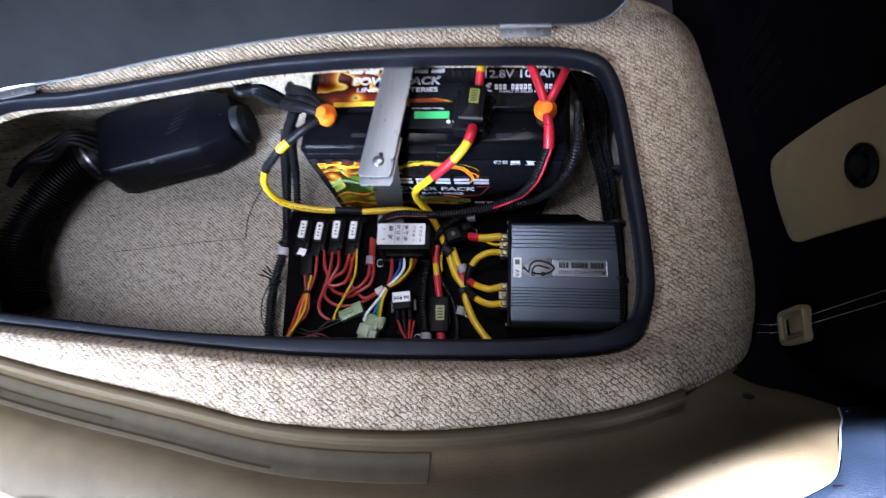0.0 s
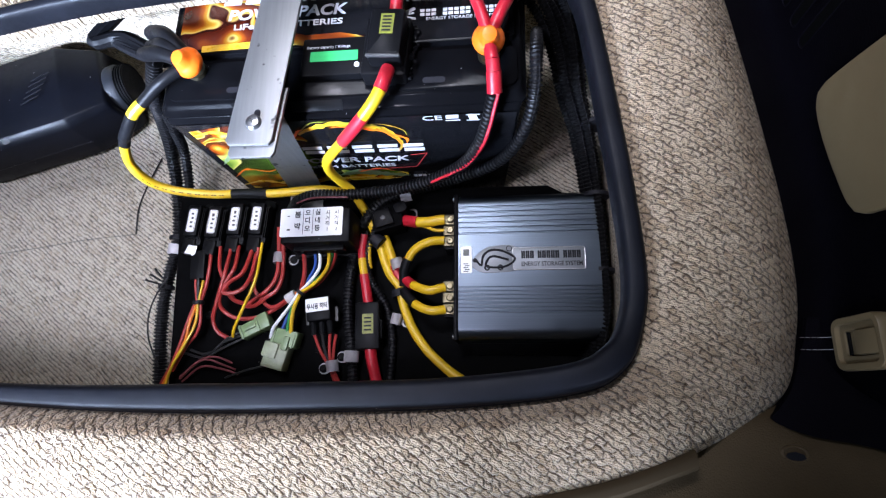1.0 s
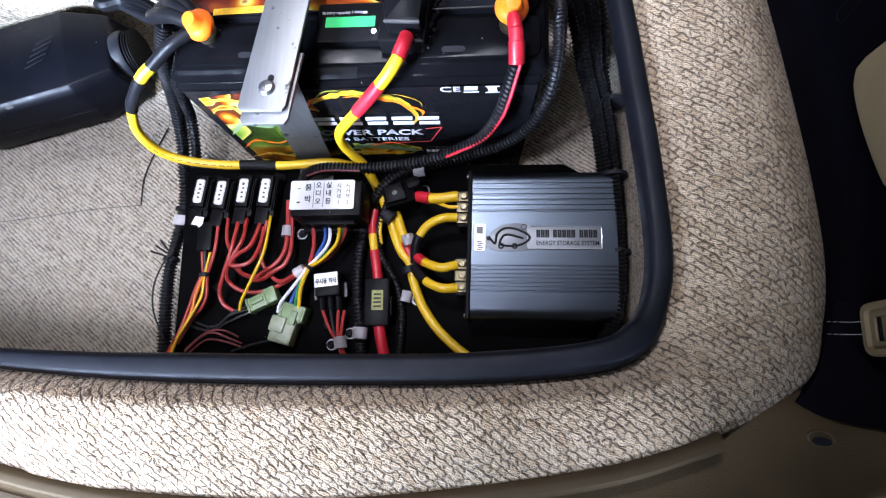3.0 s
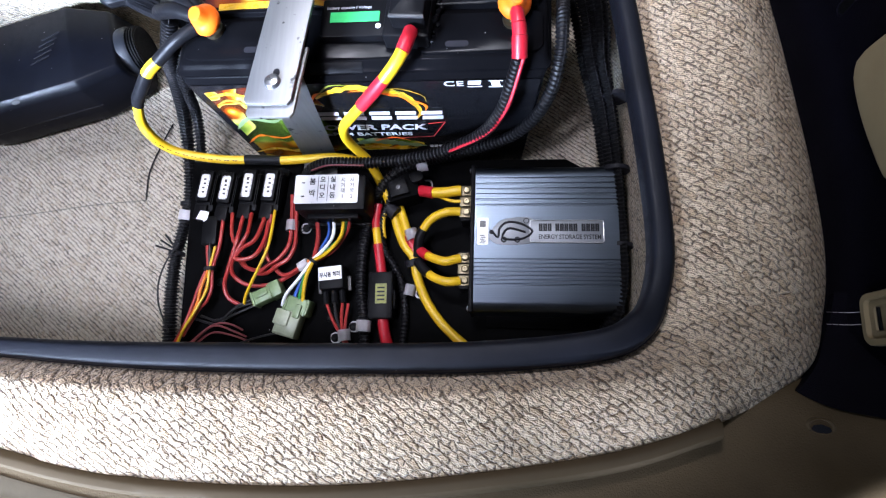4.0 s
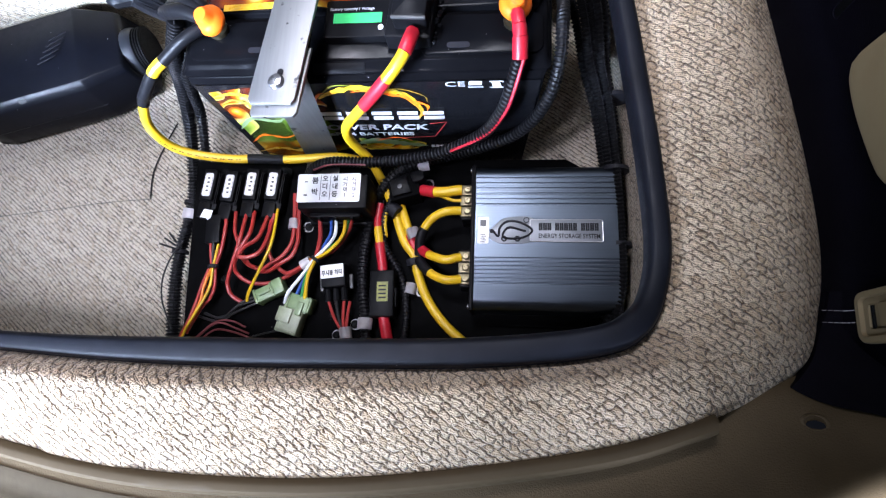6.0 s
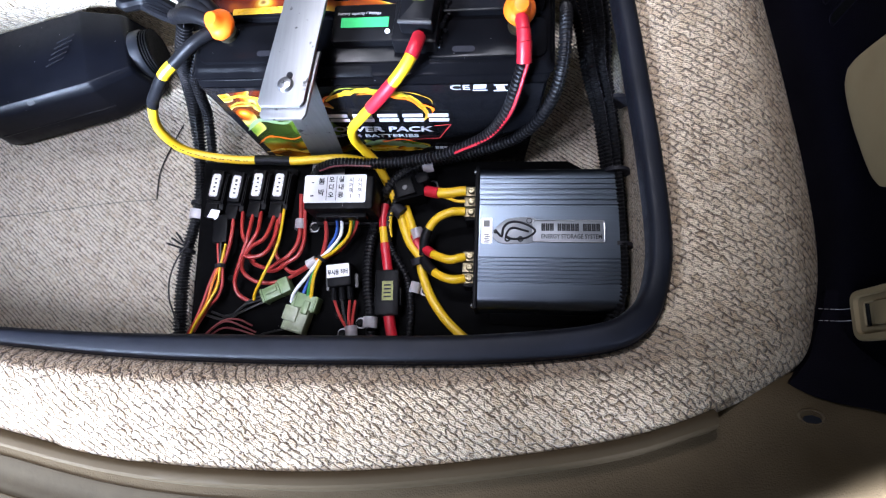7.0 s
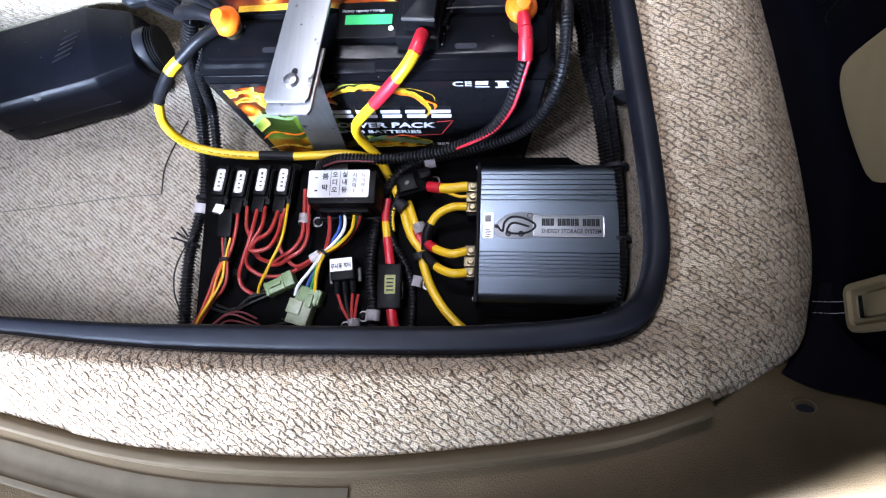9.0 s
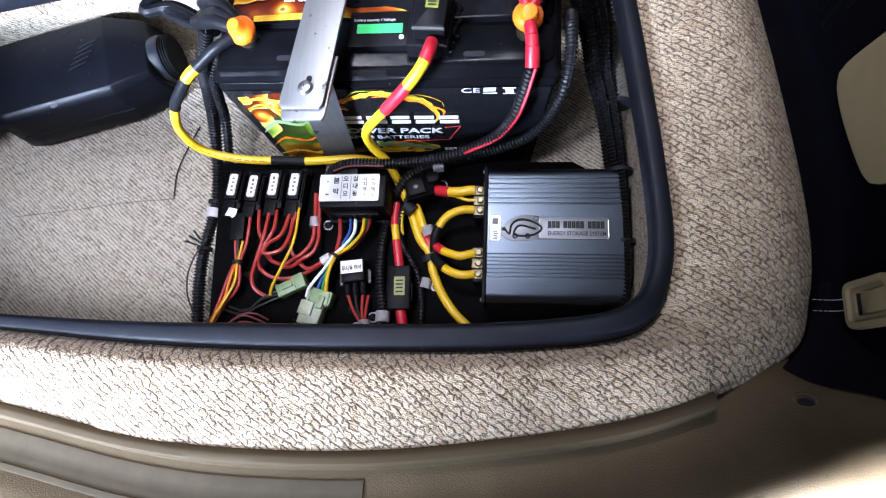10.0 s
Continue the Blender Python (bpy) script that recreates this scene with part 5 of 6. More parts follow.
part("body", bm_prism([(-0.019, -0.012), (0.013, -0.015), (0.020, 0.004), (0.008, 0.014), (-0.016, 0.012)], 0.0, 0.030, None, 0.0012), BOARD_BLACK, blk)
part("cover", bm_prism([(-0.015, -0.009), (0.006, -0.011), (0.006, 0.009), (-0.013, 0.009)], 0.030, 0.034, None, 0.0008), PLASTIC_BLACK, blk)
part("screw", bm_lathe([(0.0030, 0.034), (0.0026, 0.0354), (0.0, 0.0358)], 12, pose(-0.004, -0.001, 0)), GREY_WIRE, blk)
part("lug", bm_prism(round_rect(0.014, 0.012, 0.004), 0.0, 0.034, pose(0.018, 0.004, 0), 0.001), PLASTIC_BLACK, blk)


# ---- clamps, ties ----
def clamp(x, y, z, a, r=0.006, tail=(0.014, -0.002), label="pale cable clamp screwed to the board"):
    c = thing("cable_clamp", pose(x, y, z, 0, 0, a), label, "cable clamp", "cable clamps")
    path = [Vector((0, (r + 0.0008) * math.cos(t), (r + 0.0008) * math.sin(t))) for t in [math.pi * i / 10 - 0.6 for i in range(14)]]
    bm = bmesh.new()
    pv = None
    for p in path:
        row = [bm.verts.new((p.x + s * 0.006, p.y, p.z)) for s in (-1, 1)]
        if pv:
            bm.faces.new((pv[0], pv[1], row[1], row[0]))
        pv = row
    bmesh.ops.solidify(bm, geom=bm.faces[:], thickness=0.0012)
    part("band", bm, WHITE_TAPE, c)
    part("ear", bm_prism(round_rect(0.012, 0.012, 0.005), 0, 0.0014, pose(0, -r - 0.006, -z + 0.0665)), WHITE_TAPE, c)
    part("screw", bm_lathe([(0.0048, 0), (0.0044, 0.0016), (0.0022, 0.0026), (0.0, 0.0020)], 14, pose(0, -r - 0.007, -z + 0.068)), PLASTIC_BLACK, c, "black pan-head screw")
    return c


clamp(-0.101, -0.1035, 0.078, 90, 0.0062)
clamp(0.0475, -0.0375, 0.0965, 10, 0.0062)
clamp(0.0375, -0.1725, 0.073, 80, 0.0050)
clamp(-0.0085, -0.2135, 0.079, -90, 0.0072)
clamp(-0.0295, -0.224, 0.077, -80, 0.0058)
clamp(0.038, -0.113, 0.082, -70, 0.0062)


def sleeve(name, pts, r, mat, label, category="tape"):
    ob = solid(name, bm_tube(away(pts, pts[0]), r, 0.002, 14), mat, label, category, m=Matrix.Translation(pts[0]))
    return ob


sleeve("tape_wrap", [(-0.2550, -0.076, 0.0422), (-0.2560, -0.088, 0.0410)], 0.0100, WHITE_TAPE, "pale tape wrapped round the conduit")
sleeve("tape_wrap", [(-0.0855, -0.1525, 0.082), (-0.0755, -0.1465, 0.083)], 0.0058, WHITE_TAPE, "pale tape wrapped round the wires")
sleeve("cable_tie", [(-0.0705, -0.1465, 0.0845), (-0.0685, -0.1435, 0.0845)], 0.0055, INK, "black cable tie round the coloured wires", "cable tie")
sleeve("cable_tie", [(0.0395, -0.1400, 0.0785), (0.0415, -0.1470, 0.0775)], 0.0085, INK, "black cable tie round the yellow cables", "cable tie")
sleeve("cable_tie", [(0.0105, -0.083, 0.0835), (0.0195, -0.090, 0.0835)], 0.0080, INK, "black cable tie round the yellow cables", "cable tie")
sleeve("cable_tie", [(-0.1915, -0.154, 0.0805), (-0.191, -0.158, 0.0805)], 0.0062, INK, "black cable tie round the orange wires", "cable tie")
for x, y, z in ((-0.2545, -0.066, 0.044), (-0.2645, -0.128, 0.0365)):
    sleeve("cable_tie", [(x, y, z), (x, y - 0.004, z)], 0.0098, INK, "black cable tie round the conduit", "cable tie")
for i in range(3):
    p = (-0.272, -0.118 - 0.004 * i, 0.036)
    sleeve("tie_tail", [p, (p[0] - 0.010 - 0.003 * (i % 3), p[1] + 0.012 - 0.004 * i, 0.040 + 0.003 * i)], 0.0012, INK, "loose black cable tie end", "cable tie")


# ---- cables ----
def cable(name, pts, r, bands, label, category="cable", group=""):
    """One cable whose sheath changes along its length: bands are (share of the length, material, label, extra radius)."""
    path = resample(spline(away(pts, pts[0]), 0.0015), 0.003)
    c = thing(name, Matrix.Translation(pts[0]), label, category, group)
    n = len(path) - 1
    a = 0
    for share, mat, what, extra in bands:
        b = min(n, a + max(1, round(share * n)))
        part(what, tube(bmesh.new(), path[a:b + 1], r + extra, 12), mat, c)
        a = b
    return c


LEFT_CABLE = [(-0.139, 0.044, 0.236), (-0.162, 0.030, 0.235), (-0.188, 0.018, 0.222), (-0.203, 0.009, 0.215), (-0.224, 0.0, 0.195), (-0.237, -0.003, 0.18), (-0.250, -0.011, 0.155), (-0.248, -0.020, 0.14),
              (-0.238, -0.027, 0.122), (-0.216, -0.031, 0.11), (-0.18, -0.032, 0.10), (-0.147, -0.030, 0.095), (-0.110, -0.030, 0.093), (-0.059, -0.026, 0.092), (-0.032, -0.029, 0.09), (-0.004, -0.036, 0.084)]
left_cable = cable("battery_cable", LEFT_CABLE, 0.0050, ((0.145, SLEEVE, "boot", 0.0008), (0.04, YELLOW, "yellow_band", 0.0008), (0.115, SLEEVE, "sleeve", 0.0010), (0.34, YELLOW, "sheath", 0.0), (0.095, SLEEVE, "joint_sleeve", 0.0006), (0.5, YELLOW, "sheath", 0.0)),
      "yellow battery cable with black heat-shrink sleeves")
_path = resample(spline(away(LEFT_CABLE, LEFT_CABLE[0]), 0.0015), 0.003)
_bm = bmesh.new()
_n = len(_path)
for i in range(int(_n * 0.42), int(_n * 0.63)):
    if i % 3 == 2:
        continue
    d = (_path[i + 1] - _path[i]).normalized()
    side = d.cross(Vector((0.2, -0.35, 0.92))).normalized()
    up = side.cross(d).normalized()
    m = Matrix((( d.x, side.x, up.x, 0), (d.y, side.y, up.y, 0), (d.z, side.z, up.z, 0), (0, 0, 0, 1)))
    m.translation = _path[i] + up * 0.0050 + side * 0.0012
    box(_bm, (0, 0, 0), (0.0022, 0.0009, 0.0003), 0, m)
part("print", _bm, INK, left_cable, "row of small dark print")
MAIN = [(0.0555, 0.027, 0.238), (0.0540, 0.014, 0.2435), (0.0500, 0.004, 0.242), (0.0435, -0.004, 0.237), (0.0345, -0.0105, 0.229), (0.020, -0.0165, 0.214), (0.005, -0.020, 0.197), (-0.010, -0.021, 0.178), (-0.025, -0.021, 0.155), (-0.030, -0.021, 0.13),
        (-0.024, -0.025, 0.11), (-0.014, -0.032, 0.095), (-0.002, -0.052, 0.078), (0.014, -0.084, 0.078), (0.022, -0.107, 0.078), (0.030, -0.124, 0.078), (0.041, -0.138, 0.077), (0.044, -0.154, 0.073), (0.054, -0.179, 0.0715),
        (0.068, -0.200, 0.0715), (0.084, -0.2165, 0.0715), (0.106, -0.233, 0.0715), (0.135, -0.247, 0.0715), (0.165, -0.254, 0.0715)]
cable("main_cable", MAIN, 0.0051, ((0.045, RED_SHRINK, "red_sleeve", 0.0014), (0.055, YELLOW, "sheath", 0.0006), (0.083, RED_SHRINK, "red_sleeve", 0.001), (0.9, YELLOW, "sheath", 0.0)),
      "thick yellow cable with red heat-shrink bands")
cable("terminal_cable", [(0.0912, -0.0682, 0.0995), (0.086, -0.0685, 0.100), (0.074, -0.070, 0.099), (0.060, -0.069, 0.096), (0.045, -0.064, 0.088)], 0.0056, ((0.62, YELLOW, "sheath", 0.0), (0.4, RED_SHRINK, "red_sleeve", 0.0007)), "yellow charger cable with a red sleeve", "cable", "charger cables")
cable("terminal_cable", [(0.0915, -0.0797, 0.0990), (0.082, -0.0795, 0.099), (0.070, -0.074, 0.095), (0.058, -0.069, 0.090), (0.048, -0.065, 0.086)], 0.0018, ((1, YELLOW, "sheath", 0.0),), "thin yellow charger wire", "cable", "charger cables")
cable("terminal_cable", [(0.0918, -0.0915, 0.0995), (0.086, -0.0915, 0.100), (0.077, -0.093, 0.102), (0.065, -0.097, 0.099), (0.056, -0.104, 0.095), (0.048, -0.119, 0.090), (0.0465, -0.137, 0.082)], 0.0047, ((0.60, YELLOW, "sheath", 0.0), (0.5, SLEEVE, "sleeve", 0.0008)), "yellow charger cable with a black sleeve", "cable", "charger cables")
cable("terminal_cable", [(0.0930, -0.1420, 0.0995), (0.088, -0.1435, 0.101), (0.078, -0.146, 0.102), (0.065, -0.142, 0.098), (0.055, -0.136, 0.090), (0.046, -0.129, 0.084)], 0.0047, ((0.66, YELLOW, "sheath", 0.0), (0.4, RED_SHRINK, "red_sleeve", 0.0007)), "yellow charger cable with a red sleeve", "cable", "charger cables")
cable("terminal_cable", [(0.0935, -0.1655, 0.0995), (0.089, -0.1665, 0.101), (0.079, -0.167, 0.102), (0.066, -0.162, 0.098), (0.054, -0.152, 0.090), (0.046, -0.141, 0.083)], 0.0047, ((0.6, YELLOW, "sheath", 0.0), (0.5, SLEEVE, "sleeve", 0.0008)), "yellow charger cable with a black sleeve", "cable", "charger cables")
cable("fuse_cable", [(-0.001, -0.080, 0.085), (-0.002, -0.100, 0.086), (0.000, -0.115, 0.085), (0.004, -0.138, 0.082), (0.0075, -0.159, 0.079)], 0.0046, ((0.36, RED_SHRINK, "red_sleeve", 0.0), (0.22, YELLOW, "yellow_band", 0.0), (0.5, RED_SHRINK, "red_sleeve", 0.0008)), "red fuse cable with a yellow band")
cable("fuse_cable", [(0.0115, -0.203, 0.079), (0.014, -0.218, 0.077), (0.020, -0.240, 0.074), (0.028, -0.258, 0.073)], 0.0062, ((1, RED_SHRINK, "red_sleeve", 0.0),), "red sleeved cable below the fuse holder")
cable("side_cable", [(0.021, -0.080, 0.076), (0.030, -0.103, 0.078), (0.036, -0.119, 0.078), (0.044, -0.134, 0.076)], 0.0050, ((0.62, YELLOW, "sheath", 0.0), (0.5, RED_SHRINK, "red_sleeve", 0.0006)), "short yellow cable with a red end")
cable("thin_yellow_wire", [(0.012, -0.080, 0.086), (0.0075, -0.090, 0.087), (0.006, -0.102, 0.085), (0.0075, -0.119, 0.079)], 0.0022, ((1, YELLOW, "sheath", 0.0),), "thin yellow wire beside the black cable block")


def conduit(name, pts, r, label, mat=None):
    c = thing(name, Matrix.Translation(pts[0]), label, "conduit", "corrugated conduits")
    part("tubing", bm_conduit(away(pts, pts[0]), r), mat or CONDUIT, c, sharp=28)
    path = resample(spline(away(pts, pts[0]), 0.002), 0.004)
    off = Vector((0.45, -0.45, 0.77)) * r
    part("split_seam", tube(bmesh.new(), [p + off * 0.97 for p in path], r * 0.07, 5), INK, c)
    return c


cable("thin_wire", [(-0.255, -0.120, 0.050), (-0.268, -0.140, 0.048), (-0.2755, -0.165, 0.046), (-0.272, -0.190, 0.046), (-0.262, -0.208, 0.048), (-0.247, -0.228, 0.052)], 0.0010, ((1.0, DARK_WIRE, "sheath", 0.0),), "thin black wire looping beside the conduit", "wire")


COND_A = [(0.149, 0.006, 0.226), (0.146, 0.000, 0.216), (0.141, -0.010, 0.20), (0.133, -0.020, 0.18), (0.114, -0.027, 0.15), (0.077, -0.033, 0.125), (0.031, -0.037, 0.110), (-0.015, -0.038, 0.104), (-0.055, -0.037, 0.102), (-0.078, -0.040, 0.094), (-0.089, -0.047, 0.084)]
conduit("corrugated_conduit", COND_A, 0.0064, "black split corrugated conduit showing a red wire")
solid("slit_wire", bm_tube(away([tuple(Vector(p) + Vector((0.0036, -0.0034, 0.0048))) for p in COND_A[0:6]], COND_A[1]), 0.0017, 0.003, 8), RED_SHRINK, "red wire showing in the conduit's slit", "wire", m=Matrix.Translation(COND_A[1]))
solid("slit_wire", bm_tube(away([tuple(Vector(p) + Vector((0.0, -0.0045, 0.0038))) for p in COND_A[7:10]], COND_A[7]), 0.0011, 0.003, 8), PINK_WIRE, "red wire showing in the conduit's slit", "wire", m=Matrix.Translation(COND_A[7]))
conduit("corrugated_conduit", [(0.190, 0.10, 0.18), (0.188, 0.07, 0.210), (0.1865, 0.045, 0.218), (0.1855, 0.020, 0.210), (0.1800, 0.000, 0.187), (0.167, -0.011, 0.155), (0.145, -0.017, 0.126), (0.110, -0.021, 0.105), (0.071, -0.026, 0.092), (0.040, -0.031, 0.087), (0.014, -0.044, 0.086), (-0.004, -0.066, 0.081), (-0.013, -0.097, 0.074),
                               (-0.018, -0.130, 0.073), (-0.017, -0.169, 0.073), (-0.011, -0.204, 0.073), (-0.006, -0.245, 0.073)], 0.0062, "black corrugated conduit crossing the board")
conduit("corrugated_conduit", [(-0.195, 0.070, 0.21), (-0.220, 0.055, 0.17), (-0.238, 0.052, 0.13), (-0.249, 0.038, 0.095), (-0.255, 0.016, 0.070), (-0.256, -0.013, 0.055), (-0.254, -0.045, 0.047), (-0.255, -0.078, 0.042), (-0.265, -0.132, 0.036), (-0.265, -0.183, 0.033), (-0.255, -0.255, 0.033)], 0.0082, "thick black corrugated conduit beside the board")
conduit("corrugated_conduit", [(-0.205, 0.065, 0.17), (-0.219, 0.053, 0.15), (-0.227, 0.042, 0.12), (-0.234, 0.033, 0.09), (-0.236, 0.011, 0.072), (-0.237, -0.015, 0.060), (-0.240, -0.040, 0.055)], 0.0066, "black corrugated conduit behind the battery cable")
conduit("corrugated_conduit", [(0.015, -0.068, 0.090), (0.005, -0.095, 0.085), (0.003, -0.112, 0.082), (0.009, -0.131, 0.080), (0.018, -0.145, 0.075), (0.028, -0.165, 0.0705), (0.034, -0.20, 0.070), (0.032, -0.25, 0.070)], 0.0042, "thin black corrugated conduit")
cable("shrink_boot", [(0.1445, 0.050, 0.242), (0.1475, 0.030, 0.2445), (0.149, 0.018, 0.240), (0.1495, 0.004, 0.228)], 0.0050, ((0.26, RED_SHRINK, "cable_end", -0.0004), (0.24, RED_SHRINK, "red_sleeve", 0.0010), (0.20, RED_SHRINK, "red_sleeve", 0.0014), (0.4, RED_SHRINK, "red_sleeve", 0.0019)), "red heat-shrink boot on the battery terminal", "boot", "terminal boots")
cable("shrink_boot", [(0.1435, 0.056, 0.242), (0.138, 0.075, 0.246), (0.128, 0.105, 0.246), (0.118, 0.140, 0.242), (0.108, 0.18, 0.235)], 0.0055, ((1.0, RED_SHRINK, "red_sleeve", 0.0),), "red heat-shrink boot on the battery terminal", "boot", "terminal boots")
cable("shrink_boot", [(0.147, 0.056, 0.242), (0.156, 0.074, 0.247), (0.166, 0.098, 0.244), (0.174, 0.13, 0.232)], 0.0055, ((1.0, RED_SHRINK, "red_sleeve", 0.0),), "red heat-shrink boot on the battery terminal", "boot", "terminal boots")
cable("fuse_lead", [(0.059, 0.074, 0.236), (0.062, 0.10, 0.243), (0.064, 0.13, 0.242), (0.066, 0.17, 0.236)], 0.0058, ((0.3, RED_SHRINK, "red_sleeve", 0.0), (0.25, YELLOW, "yellow_band", 0.0), (0.5, RED_SHRINK, "red_sleeve", 0.0)), "red cable with a yellow band from the fuse holder")
for dy, dz in ((0.012, 0.0), (0.026, -0.008), (0.040, -0.004)):
    cable("black_lead", [(-0.142, 0.047 + dy * 0.2, 0.234), (-0.165, 0.050 + dy * 0.7, 0.236), (-0.190, 0.055 + dy, 0.226 + dz), (-0.215, 0.075 + dy, 0.20 + dz), (-0.235, 0.11 + dy, 0.16 + dz), (-0.26, 0.16 + dy * 0.5, 0.10)], 0.0060, ((0.45, SLEEVE, "boot", 0.0014), (0.6, SLEEVE, "sheath", 0.0)), "black sleeved lead from the battery terminal", "cable", "black battery leads")
# cable bundle down the bin's side wall
for k, (dx, dz, r) in enumerate(((0.0, 0.0, 0.0085), (0.011, 0.006, 0.0070), (-0.009, 0.010, 0.0068), (0.013, -0.010, 0.0065), (0.003, 0.020, 0.0058), (-0.014, -0.006, 0.0062))):
    w = 0.004 * math.sin(k * 2.1)
    e = dx * 0.6
    conduit("corrugated_conduit", [(0.176 + dx, 0.16, 0.20 + dz), (0.207 + dx, 0.122 + w, 0.185 + dz), (0.221 + dx, 0.09, 0.16 + dz), (0.229 + dx * 0.8, 0.058 - w, 0.128 + dz), (0.241 + e, 0.025, 0.102 + dz), (0.249 + e * 0.8, -0.03 + w, 0.09 + dz), (0.254 + e * 0.6, -0.10, 0.085 + dz), (0.254 + e * 0.4, -0.17, 0.085 + dz), (0.238 + e * 0.5, -0.225, 0.08 + dz)], r * 0.82, "black cable conduit along the bin's side wall", LOOM)
for y, z in ((0.03, 0.115), (-0.045, 0.10), (-0.125, 0.095)):
    sleeve("cable_tie", [(0.251 - y * 0.02, y + 0.002, z), (0.251 - y * 0.02, y - 0.002, z)], 0.0140, INK, "black cable tie round the side wall conduits", "cable tie")

